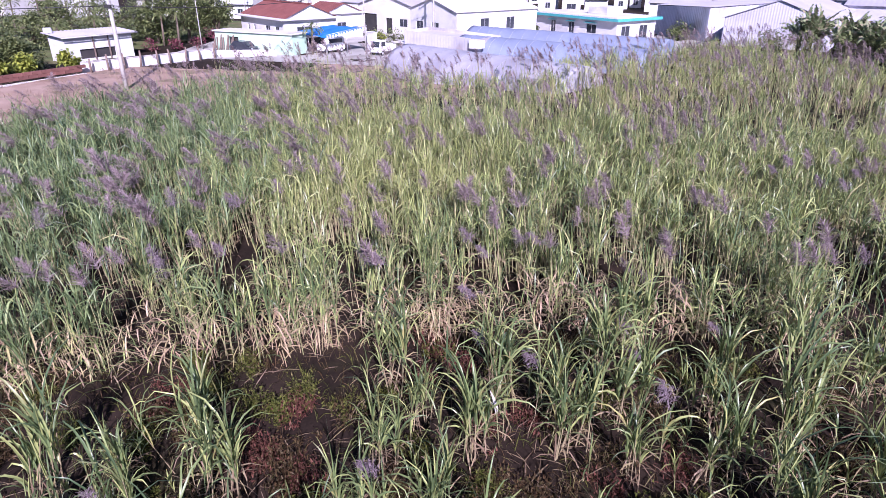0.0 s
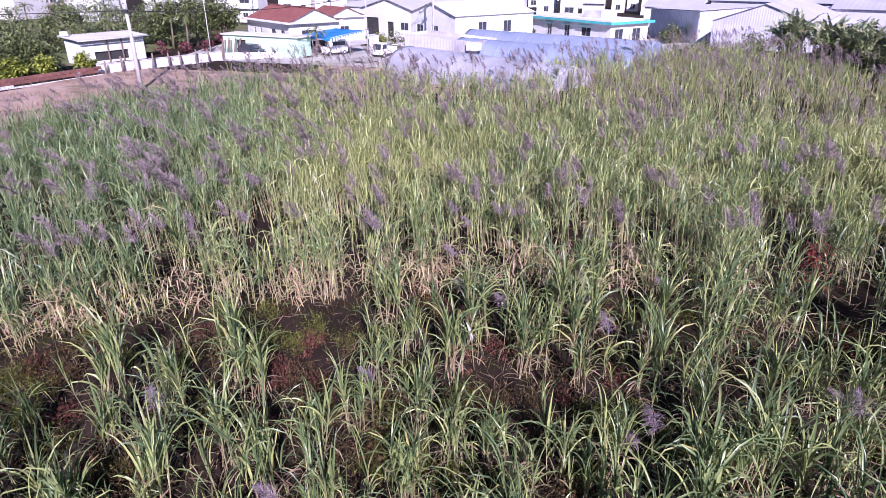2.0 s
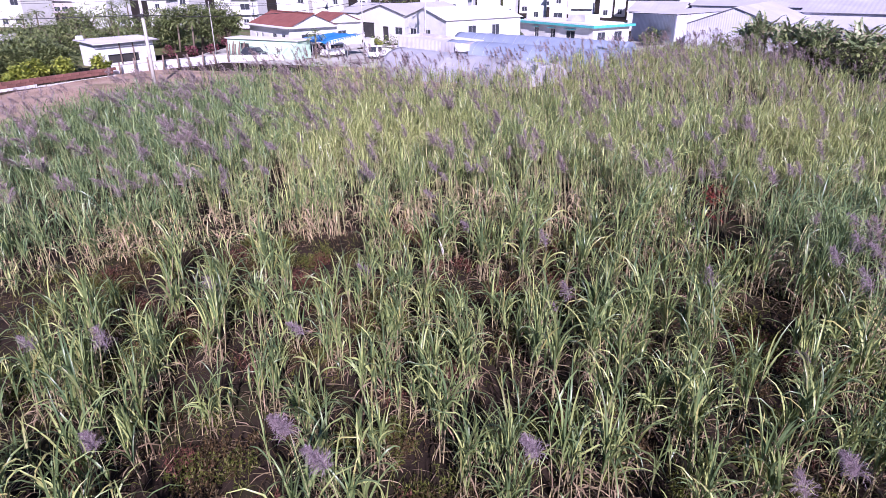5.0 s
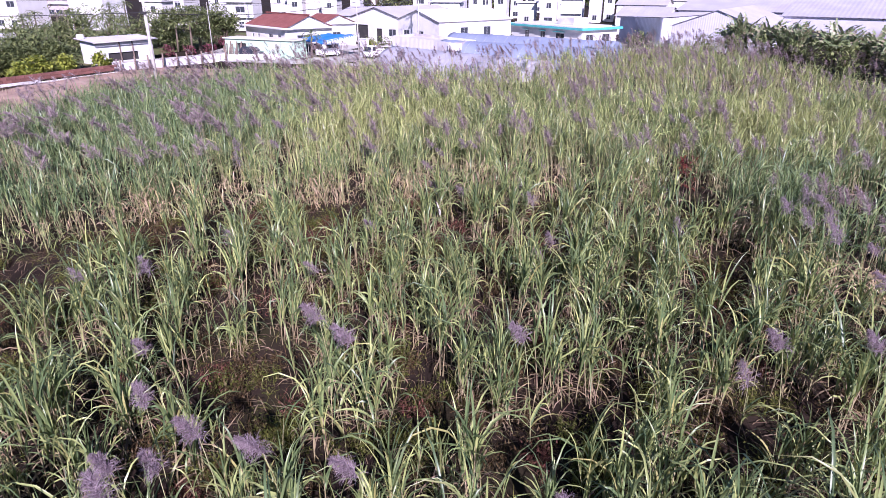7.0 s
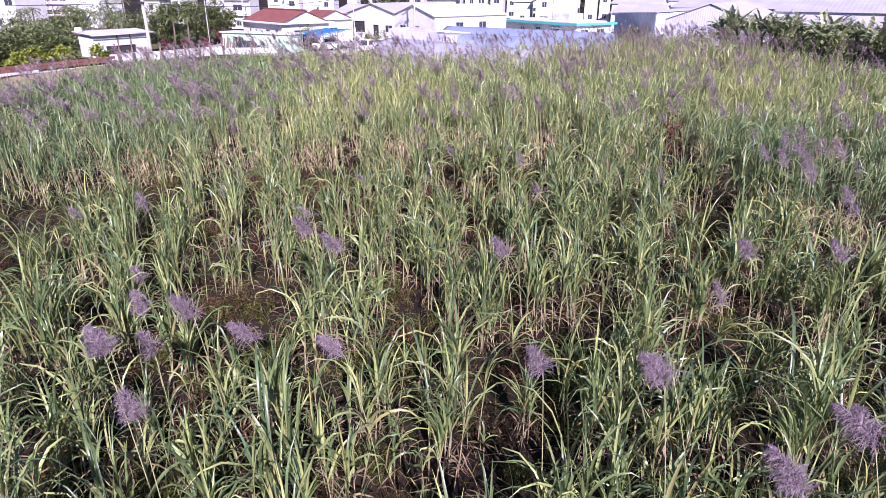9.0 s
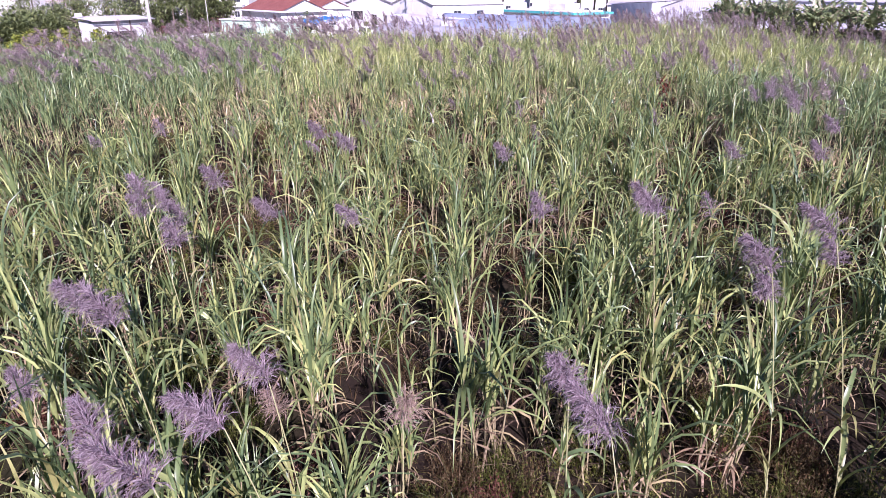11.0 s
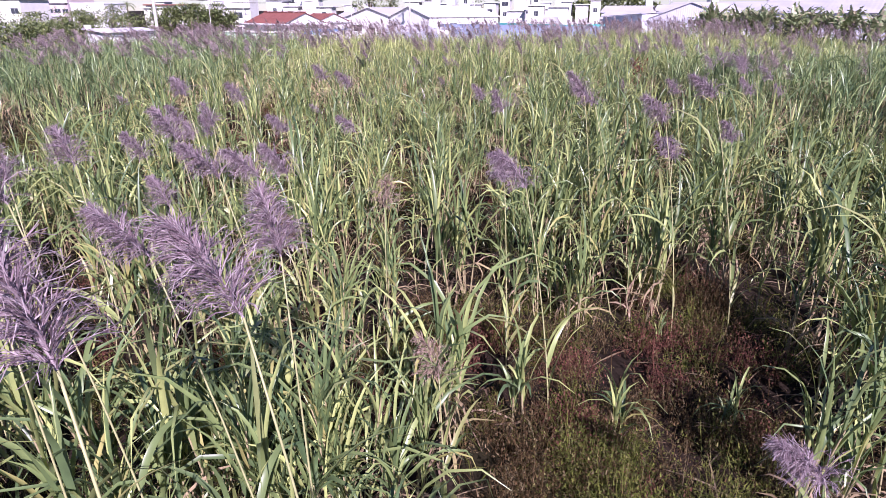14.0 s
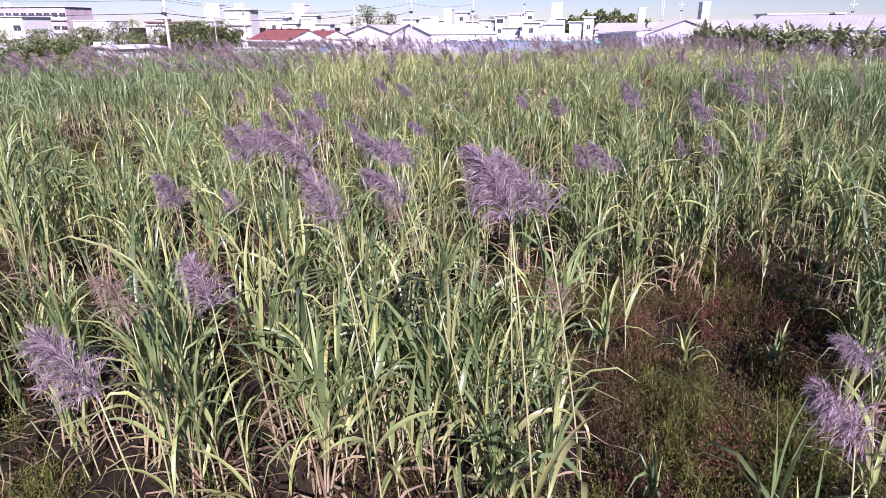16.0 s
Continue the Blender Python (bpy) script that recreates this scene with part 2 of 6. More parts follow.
def mesh_part(name, me, material, parent=None, label=""):
    ob = new(name, me)
    if not me.materials:
        me.materials.append(material)
    ob.parent = parent
    return tagged(ob, label=label)


def part(name, bm, material, parent=None, label=""):
    """Links a bmesh as ONE mesh object under a thing or a part."""
    me = bpy.data.meshes.new(name)
    bm.to_mesh(me)
    bm.free()
    return mesh_part(name, me, material, parent, label)


def thing(name, m, label, category, group="", kind=""):
    ob = new(name)
    ob.empty_display_size = 0.2
    ob.matrix_basis = m
    return tagged(ob, label, category, group, kind)


def box(bm, x0, x1, y0, y1, z0, z1, m=None):
    c = [(x, y, z) for z in (z0, z1) for x, y in ((x0, y0), (x1, y0), (x1, y1), (x0, y1))]
    v = [bm.verts.new(m @ Vector(p) if m else p) for p in c]
    for f in ((3, 2, 1, 0), (4, 5, 6, 7), (0, 1, 5, 4), (1, 2, 6, 5), (2, 3, 7, 6), (3, 0, 4, 7)):
        bm.faces.new([v[i] for i in f])
    return bm


def boxes(*rows):
    bm = bmesh.new()
    for r in rows:
        box(bm, *r)
    return bm


def bevelled(bm, w=0.02):
    bmesh.ops.bevel(bm, geom=bm.edges[:], offset=w, segments=1, affect="EDGES", clamp_overlap=True)
    return bm


def poly_prism(bm, outline, y0, y1):
    """An outline in x, z pushed from y0 to y1."""
    a, b = [bm.verts.new((x, y0, z)) for x, z in outline], [bm.verts.new((x, y1, z)) for x, z in outline]
    bm.faces.new(a)
    bm.faces.new(b[::-1])
    for i in range(len(outline)):
        j = (i + 1) % len(outline)
        bm.faces.new((a[j], a[i], b[i], b[j]))
    return bm


def tube(bm, points, r0, r1, sides=7):
    """A round bar along points, tapering from r0 to r1."""
    rings, pts = [], [Vector(p) for p in points]
    for i, p in enumerate(pts):
        d = (pts[min(i + 1, len(pts) - 1)] - pts[max(i - 1, 0)]).normalized()
        s = d.cross(UP if abs(d.z) < 0.9 else Vector((1, 0, 0))).normalized()
        t = d.cross(s)
        r = r0 + (r1 - r0) * i / (len(pts) - 1)
        rings.append([bm.verts.new(p + r * (math.cos(a) * s + math.sin(a) * t)) for a in (k * math.tau / sides for k in range(sides))])
    for a, b in zip(rings, rings[1:]):
        for k in range(sides):
            bm.faces.new((a[k], a[(k + 1) % sides], b[(k + 1) % sides], b[k])).smooth = True
    bm.faces.new(rings[0][::-1])
    bm.faces.new(rings[-1])
    return bm


def smooth(a, b, x):
    t = np.clip((np.asarray(x, float) - a) / (b - a), 0, 1)
    return t * t * (3 - 2 * t)


def ground_z(x, y):
    """Height of the land: the near plot lies a little lower than the cane behind it, the village lower again."""
    x, y = np.asarray(x, float), np.asarray(y, float)
    near = -0.45 * (1 - smooth(2, 12, y))
    left = -0.35 * smooth(-12, -32, x) * smooth(0, 25, y)
    far = -1.2 * smooth(44, 66, y + 0.55 * np.maximum(-x - 12, 0) - 1.9 * np.maximum(x + 7, 0))
    return near + np.maximum(left + far, -1.2) + 0.05 * np.sin(x * 0.9) * np.cos(y * 0.7) + 0.03 * np.sin(x * 2.3 + y * 1.7)


def blades(base, az, up, length, width, droop, segs, fold=0.0, power=1.4, root=0.5, roll=None):
    """Grass blades as curved strips: base points, heading, starting slope, length, width, how far they bend over and how they are rolled about their length."""
    n = len(az)
    t = np.linspace(0, 1, segs + 1)
    e = up[:, None] - droop[:, None] * t[None] ** np.reshape(power, (-1, 1))
    ds = (length / segs)[:, None]
    mid = (e[:, 1:] + e[:, :-1]) / 2
    r = np.concatenate([np.zeros((n, 1)), np.cumsum(np.cos(mid) * ds, 1)], 1)
    h = np.concatenate([np.zeros((n, 1)), np.cumsum(np.sin(mid) * ds, 1)], 1)
    c, s = np.cos(az)[:, None], np.sin(az)[:, None]
    centre = base[:, None, :] + np.stack([r * c, r * s, h], -1)
    w = (width[:, None] / 2) * np.minimum(1, root + t * 5)[None] * (1 - t ** 2.5)[None] + 0.001
    flat = np.stack([-s + 0 * r, c + 0 * r, 0 * r], -1)
    nrm = np.stack([-np.sin(e) * c, -np.sin(e) * s, np.cos(e)], -1)
    if roll is not None:
        a = (roll[:, None] * (0.3 + 0.9 * t[None]))[..., None]
        flat, nrm = np.cos(a) * flat + np.sin(a) * nrm, np.cos(a) * nrm - np.sin(a) * flat
    side = flat * w[..., None]
    if fold:
        lift = nrm * (w * fold)[..., None]
        v = np.stack([centre - side + lift, centre, centre + side + lift], 2)
        k = 3
    else:
        v = np.stack([centre - side, centre + side], 2)
        k = 2
    start = (np.arange(n) * (segs + 1) * k)[:, None] + (np.arange(segs) * k)[None]
    quads = [np.stack([start + j, start + j + 1, start + j + 1 + k, start + j + k], -1) for j in range(k - 1)]
    return v.reshape(-1, 3), np.concatenate([q.reshape(-1, 4) for q in quads])


def joined(pieces):
    """Several (verts, quads) as one."""
    vs, qs, at = [], [], 0
    for v, q in pieces:
        vs.append(v)
        qs.append(q + at)
        at += len(v)
    return np.concatenate(vs), np.concatenate(qs)


def rods(a, b, r0, r1, sides=4, bow=0.0):
    """Straight tapering bars from points a to points b."""
    n = len(a)
    d = b - a
    d = d / np.linalg.norm(d, axis=1, keepdims=True)
    s = np.cross(d, np.array([0.3, 0.9, 0.1]))
    s /= np.linalg.norm(s, axis=1, keepdims=True)
    t = np.cross(d, s)
    k = np.arange(sides) * math.tau / sides
    ring = np.cos(k)[None, :, None] * s[:, None] + np.sin(k)[None, :, None] * t[:, None]
    v = np.stack([a[:, None] + ring * np.reshape(r0, (-1, 1, 1)), b[:, None] + ring * np.reshape(r1, (-1, 1, 1))], 1)
    base = (np.arange(n) * 2 * sides)[:, None] + np.arange(sides)[None]
    nxt = (np.arange(n) * 2 * sides)[:, None] + ((np.arange(sides) + 1) % sides)[None]
    return v.reshape(-1, 3), np.stack([base, nxt, nxt + sides, base + sides], -1).reshape(-1, 4)


def canes(rng, foot, height, leaves, segs, leaf_len=1.1, leaf_w=0.05, lean=0.12, fold=0.0, thick=0.013, dead=2, erect=0.46):
    """Cane stems on the given feet: returns stalks, green leaves and dead leaves as (verts, quads). erect: share of leaves that stand up."""
    n = len(foot)
    la, lm = rng.uniform(0, math.tau, n), rng.uniform(0, lean, n)
    tip = foot + np.stack([np.cos(la) * lm * height - 0.06 * height, np.sin(la) * lm * height, height], -1)
    stalk = rods(foot, tip, np.full(n, thick), np.full(n, thick * 0.6))
    k = np.tile(np.arange(leaves), n)
    st = np.repeat(np.arange(n), leaves)
    m = n * leaves
    f = np.minimum(0.42 + 0.58 * ((k + rng.uniform(0, 0.9, m)) / leaves) ** 0.8, 1.0)
    base = foot[st] + (tip - foot)[st] * f[:, None]
    plane = rng.uniform(0, math.tau, n)
    az = plane[st] + math.pi * k + rng.normal(0, 0.6, m)
    stiff = rng.random(m) < erect
    up = np.radians(np.where(stiff, rng.normal(82, 5, m), rng.normal(77, 7, m) - 12 * (1 - f)))
    droop = np.radians(np.where(stiff, rng.uniform(10, 75, m), rng.uniform(105, 176, m)))
    power = np.where(stiff, rng.uniform(1.8, 3.4, m), rng.uniform(1.2, 3.0, m))
    ln = leaf_len * rng.uniform(0.4, 1.25, m) * np.repeat(np.clip(height / 1.3, 0.6, 1.15), leaves) * np.where(stiff, 0.85, 1.05)
    wd = leaf_w * rng.uniform(0.65, 1.2, m)
    green = blades(base, az, up, ln, wd, droop, segs, fold, power, 0.45, rng.normal(0, 0.7, m))
    dry = None
    if dead:
        m = n * dead
        st = np.repeat(np.arange(n), dead)
        f = rng.uniform(0.05, 0.6, m)
        dry = blades(foot[st] + (tip - foot)[st] * f[:, None], rng.uniform(0, math.tau, m), np.radians(rng.uniform(-20, 60, m)),
                     rng.uniform(0.35, 0.85, m), rng.uniform(0.018, 0.04, m), np.radians(rng.uniform(60, 150, m)), max(2, segs - 2), roll=rng.normal(0, 0.8, m))
    return stalk, green, dry


def plume(rng, length, branches, hairs, lean, thick=0.018, hair=0.0024, spread=1.0):
    """A feathery flower head from the origin along its leaning axis: broad and rounded below, pointed at the tip, combed downwind."""
    t = np.sort(rng.uniform(0, 1, branches))
    bend = lean + 0.25 * t
    ax = np.stack([-np.sin(bend), 0 * t, np.cos(bend)], -1)
    base = ax * (t * length)[:, None] * 0.85
    az = rng.uniform(0, math.tau, branches)
    ln = length * 0.50 * (1 - t * 0.66) * np.minimum(1, 0.7 + t * 3) * rng.uniform(0.75, 1.2, branches)
    rad = np.stack([np.cos(az), np.sin(az), 0 * az], -1)
    d = ax * rng.uniform(0.35, 0.85, branches)[:, None] + rad * (spread * rng.uniform(0.45, 0.95, branches) * (1 - 0.5 * t))[:, None] + np.array([-0.2, 0, 0])
    a = np.arctan2(d[:, 1], d[:, 0])
    up = np.arctan2(d[:, 2], np.hypot(d[:, 0], d[:, 1]))
    sag = np.radians(rng.uniform(35, 95, branches) * (1.0 if hairs else 0.55))
    out = [blades(base, a, up, ln, np.full(branches, 0.003 if hairs else thick), sag, 3 if hairs else 1, root=1.0, roll=rng.uniform(-1.5, 1.5, branches))]
    if hairs:
        m = branches * hairs
        b = np.repeat(np.arange(branches), hairs)
        u = rng.uniform(0.1, 1.0, m)
        e = up[b] - sag[b] * 0.42 * u ** 1.4
        hb = base[b] + np.stack([np.cos(e) * np.cos(a[b]), np.cos(e) * np.sin(a[b]), np.sin(e)], -1) * (ln[b] * u)[:, None]
        now = up[b] - sag[b] * u ** 1.4
        out.append(blades(hb, a[b] + rng.normal(0, 0.42, m), now + rng.normal(0, 0.38, m), rng.uniform(0.07, 0.14, m) * length, np.full(m, hair),
                          np.radians(rng.uniform(0, 50, m)), 1, root=1.0, roll=rng.uniform(-1.5, 1.5, m)))
        out.append(rods(np.zeros((1, 3)), ax[-1:] * length * 0.85, np.array([0.006]), np.array([0.002])))
    return joined(out)


# ---- the land ----


def land():
    xs = np.unique(np.concatenate([np.linspace(-60, 60, 121), np.linspace(-200, -60, 29), np.linspace(60, 200, 29), [-3200, -1600, -800, -400, 400, 800, 1600, 3200]]))
    ys = np.unique(np.concatenate([np.linspace(-30, 90, 121), np.linspace(90, 300, 36), [-3200, -1600, -400, -120, -60, 450, 800, 1600, 3200]]))
    X, Y = np.meshgrid(xs, ys)
    Z = ground_z(X, Y)
    i = np.arange(len(ys) - 1)[:, None] * len(xs) + np.arange(len(xs) - 1)[None]
    q = np.stack([i, i + 1, i + 1 + len(xs), i + len(xs)], -1)
    ob = mesh_part("ground", quick_mesh("ground", np.stack([X, Y, Z], -1), q), M_SOIL_SHADED)
    tagged(ob, "dark brown soil, darkened for shade between plants, with patches of low weeds", "ground", kind="structure")


def sheet(name, outline, lift, material, label, category, step=2.0):
    """A thin surface that follows the land inside a convex outline."""
    bm = bmesh.new()
    o = [Vector((x, y, 0)) for x, y in outline]
    n = 14
    rows = []
    for a in range(n + 1):
        p, q = o[0].lerp(o[3], a / n), o[1].lerp(o[2], a / n)
        rows.append([bm.verts.new((v.x, v.y, float(ground_z(v.x, v.y)) + lift)) for v in (p.lerp(q, b / n) for b in range(n + 1))])
    for r, s in zip(rows, rows[1:]):
        for k in range(n):
            bm.faces.new((r[k], r[k + 1], s[k + 1], s[k]))
    tagged(part(name, bm, material), label, category, kind="structure")


def far_hill():
    bm = bmesh.new()
    prev = None
    for i in range(60):
        x = 1020 + i * 45
        h = 26 + 22 * math.sin(i * 0.07 + 0.1) + 6 * noise.noise((i * 0.35, 1.7, 0))
        pair = [bm.verts.new((x, 2900 - i * 6, -5)), bm.verts.new((x, 2960 - i * 6, max(6, h * min(1, i / 12))))]
        if prev:
            bm.faces.new((prev[0], pair[0], pair[1], prev[1]))
        prev = pair
    tagged(part("backdrop", bm, M_HILL_HAZE), "hills on the horizon, painted in hazy blue", "hill", kind="structure")


land()
far_hill()
sheet("dirt_track", [(-56, 22), (-31.5, 22), (-27, 62), (-52, 62)], 0.05, M_TRACK, "bare pinkish-brown dirt strip beside the cane", "dirt track")
sheet("dirt_track", [(-31, 50), (-10, 48), (-12, 69), (-31, 69)], 0.02, M_TRACK, "bare brown earth between the cane and the yards", "dirt track")
sheet("lawn", [(-140, 58), (-60.5, 52), (-56, 119), (-140, 119)], 0.05, M_GRASS, "rough green grass and scrub between the gardens", "grass")
sheet("pavement", [(-52, 70), (12, 66), (16, 118), (-60, 118)], 0.04, M_YARD, "pale worn concrete yards between the houses", "pavement")

# ---- buildings ----


def wall_mesh(L, H, th, openings):
    """A wall along x with holes cut for its openings (x0, x1, z0, z1)."""
    xs = sorted({0, L, *(o[0] for o in openings), *(o[1] for o in openings)})
    zs = sorted({0, H, *(o[2] for o in openings), *(o[3] for o in openings)})
    bm = bmesh.new()
    for a, b in zip(xs, xs[1:]):
        for c, d in zip(zs, zs[1:]):
            if not any(o[0] <= a and b <= o[1] and o[2] <= c and d <= o[3] for o in openings):
                box(bm, a, b, 0, th, c, d)
    bmesh.ops.remove_doubles(bm, verts=bm.verts[:], dist=1e-4)
    return bm


def window(parent, m, x0, x1, z0, z1, kind="window"):
    """Frame, mullion and sunk panes in an opening of a wall."""
    bm, f = bmesh.new(), 0.06
    for r in ((x0, x1, z0, z0 + f), (x0, x1, z1 - f, z1), (x0, x0 + f, z0 + f, z1 - f), (x1 - f, x1, z0 + f, z1 - f), ((x0 + x1) / 2 - f / 2, (x0 + x1) / 2 + f / 2, z0 + f, z1 - f)):
        box(bm, r[0], r[1], 0.07, 0.13, r[2], r[3])
    w = part(kind, bm, M_ALU, parent)
    w.matrix_local = m
    for a, b in ((x0 + f, (x0 + x1) / 2 - f / 2), ((x0 + x1) / 2 + f / 2, x1 - f)):
        part("pane", boxes((a, b, 0.095, 0.105, z0 + f, z1 - f)), M_GLASS, w)


def shell(h, L, W, H, material, front=(), right=(), left=(), th=0.2):
    """Four walls round (0..L, 0..W), the front along y = 0; openings are (x0, x1, z0, z1, kind)."""
    sides = ((pose(0, 0, 0), L, front), (pose(L, 0, 0, 0, 0, 90), W, right), (pose(L, W, 0, 0, 0, 180), L, ()), (pose(0, W, 0, 0, 0, -90), W, left))
    for k, (m, length, ops) in enumerate(sides):
        if k % 2:
            m, length, ops = m @ pose(th, 0, 0), length - 2 * th, [(a - th, b - th, *r) for a, b, *r in ops]
        w = part("wall", wall_mesh(length, H, th, [o[:4] for o in ops]), material, h)
        w.matrix_local = m
        for o in ops:
            if o[4] == "dark":
                # a dark sheet closes the hole and stands for the unlit inside
                d = part("doorway", boxes((o[0], o[1], th - 0.03, th - 0.01, o[2], o[3])), M_DARK, h, "dark panel painted as the unlit inside of a doorway")
                d.matrix_local = m
            else:
                window(h, m, *o)


def flat_roof(h, L, W, H, material, over=0.3, t=0.25, fascia=None):
    part("roof", bevelled(boxes((-over, L + over, -over, W + over, H, H + t)), 0.03), material, h)
    if fascia:
        o, z0, z1 = over + 0.06, H - 0.12, H + t + 0.06
        part("fascia", boxes((-o, L + o, -o, -over, z0, z1), (-o, L + o, W + over, W + o, z0, z1), (-o, -over, -over, W + over, z0, z1), (L + over, L + o, -over, W + over, z0, z1)), fascia, h)


def ribbed(bm, a, b, c, d, pitch=0.3, depth=0.05):
    """A ribbed sheet over the quad a-b-c-d, ribs running from the edge ab to the edge dc."""
    a, b, c, d = (Vector(p) for p in (a, b, c, d))
    nrm = (b - a).cross(d - a).normalized()
    n = max(2, int((b - a).length / pitch))
    prev = None
    for i in range(2 * n + 1):
        t = i / (2 * n)
        off = nrm * (depth if i % 2 else 0)
        pair = [bm.verts.new(a.lerp(b, t) + off), bm.verts.new(d.lerp(c, t) + off)]
        if prev:
            bm.faces.new((prev[0], pair[0], pair[1], prev[1]))
        prev = pair
    return bm


def solid(bm, t=0.05):
    bmesh.ops.recalc_face_normals(bm, faces=bm.faces[:])
    bmesh.ops.solidify(bm, geom=bm.faces[:], thickness=t)
    return bm


def gable_roof(h, L, W, H, rise, material, over=0.4, along="x", ribs=0.35, gable=None, names="roof"):
    """Two ribbed slopes; the ridge runs along x or y. Gable walls close the ends."""
    if along == "x":
        e0, e1, r = -over, W + over, W / 2
        k = rise / (W / 2)
        for y0, s in ((e0, 1), (e1, -1)):
            bm = bmesh.new()
            p = [(-over, y0, H - k * over), (L + over, y0, H - k * over), (L + over, r, H + rise), (-over, r, H + rise)]
            if s < 0:
                p = [p[1], p[0], p[3], p[2]]
            part("roof_slope", solid(ribbed(bm, *p, ribs, 0.02)), material, h)
        for x in (0.0, L - 0.2):
            bm = bmesh.new()
            v = [[bm.verts.new((x + d, y, z)) for y, z in ((0, H), (W, H), (r, H + rise - 0.02))] for d in (0, 0.2)]
            bm.faces.new(v[0][::-1]), bm.faces.new(v[1])
            for i in range(3):
                bm.faces.new((v[0][i], v[0][(i + 1) % 3], v[1][(i + 1) % 3], v[1][i]))
            part("gable", bm, gable or material, h)
    else:
        r, k = L / 2, rise / (L / 2)
        for x0, s in ((-over, -1), (L + over, 1)):
            bm = bmesh.new()
            p = [(x0, W + over, H - k * over), (x0, -over, H - k * over), (r, -over, H + rise), (r, W + over, H + rise)]
            if s > 0:
                p = [p[1], p[0], p[3], p[2]]
            part("roof_slope", solid(ribbed(bm, *p, ribs, 0.02)), material, h)
        for y in (0.0, W - 0.2):
            bm = bmesh.new()
            v = [[bm.verts.new((x, y + d, z)) for x, z in ((0, H), (L, H), (r, H + rise - 0.02))] for d in (0, 0.2)]
            bm.faces.new(v[0]), bm.faces.new(v[1][::-1])
            for i in range(3):
                bm.faces.new((v[0][(i + 1) % 3], v[0][i], v[1][i], v[1][(i + 1) % 3]))
            part("gable", bm, gable or material, h)


def red_house():
    h = thing("house", pose(-53.1, 92.4, -1.3, 0, 0, -37.6), "white house with a red tiled gable roof", "house", "village houses")
    shell(h, 13.6, 8.4, 3.3, M_WHITE, [(2.2, 2.9, 1.3, 2.3, "window"), (4.2, 4.9, 1.3, 2.3, "window"), (8.0, 9.4, 1.2, 2.4, "window"), (11.0, 12.2, 0.6, 2.4, "window")],
          [(2.0, 4.4, 0.8, 2.4, "window"), (5.6, 7.2, 1.0, 2.3, "window")])
    part("eave_slab", bevelled(boxes((-0.7, 14.3, -0.7, 9.1, 3.3, 3.55)), 0.04), M_WHITE, h, "thick white concrete eave")
    gable_roof(h, 13.6, 8.4, 3.55, 1.7, M_REDTILE, 0.35, "x", 0.28, M_WHITE)
    for i in range(16):
        x = -0.3 + i * 0.9
        part("ridge_tile", boxes((x, x + 0.86, 4.06, 4.34, 5.26, 5.42)), M_REDTILE, h)
    w = thing("house", pose(-44.6, 96.2, -1.3, 0, 0, -37.6), "white house wing under a red tiled roof", "house", "village houses")
    shell(w, 6.5, 6.5, 3.6, M_WHITE, [(2.2, 4.0, 0.8, 2.6, "window")], [(2.0, 3.6, 1.0, 2.4, "window")])
    part("eave_slab", bevelled(boxes((-0.5, 7.0, -0.5, 7.0, 3.6, 3.8)), 0.04), M_WHITE, w)
    gable_roof(w, 6.5, 6.5, 3.8, 1.3, M_REDTILE, 0.3, "x", 0.28, M_WHITE)


def green_building():
    h = thing("shed", pose(-48.6, 77.0, -1.25, 0, 0, -13), "pale green flat-roofed block shed", "shed")
    shell(h, 12.2, 2.8, 2.45, M_PALEGREEN, [(2.2, 3.8, 0.0, 1.9, "dark")])
    flat_roof(h, 12.2, 2.8, 2.45, M_CREAM, 0.25, 0.16)
    rng = random.Random(4)
    for i in range(9):
        t = part("timber_board", bevelled(boxes((-0.09, 0.09, -0.03, 0.03, 0, 1.7 + rng.random() * 0.5)), 0.008), M_WOOD)
        t.matrix_basis = pose(-48.6 + i * 0.36, 76.5 - i * 0.08, -1.22, -9 - rng.random() * 6, rng.uniform(-8, 8), -20)
        tagged(t, "weathered timber board leaning on the shed", "board", "stacked boards")


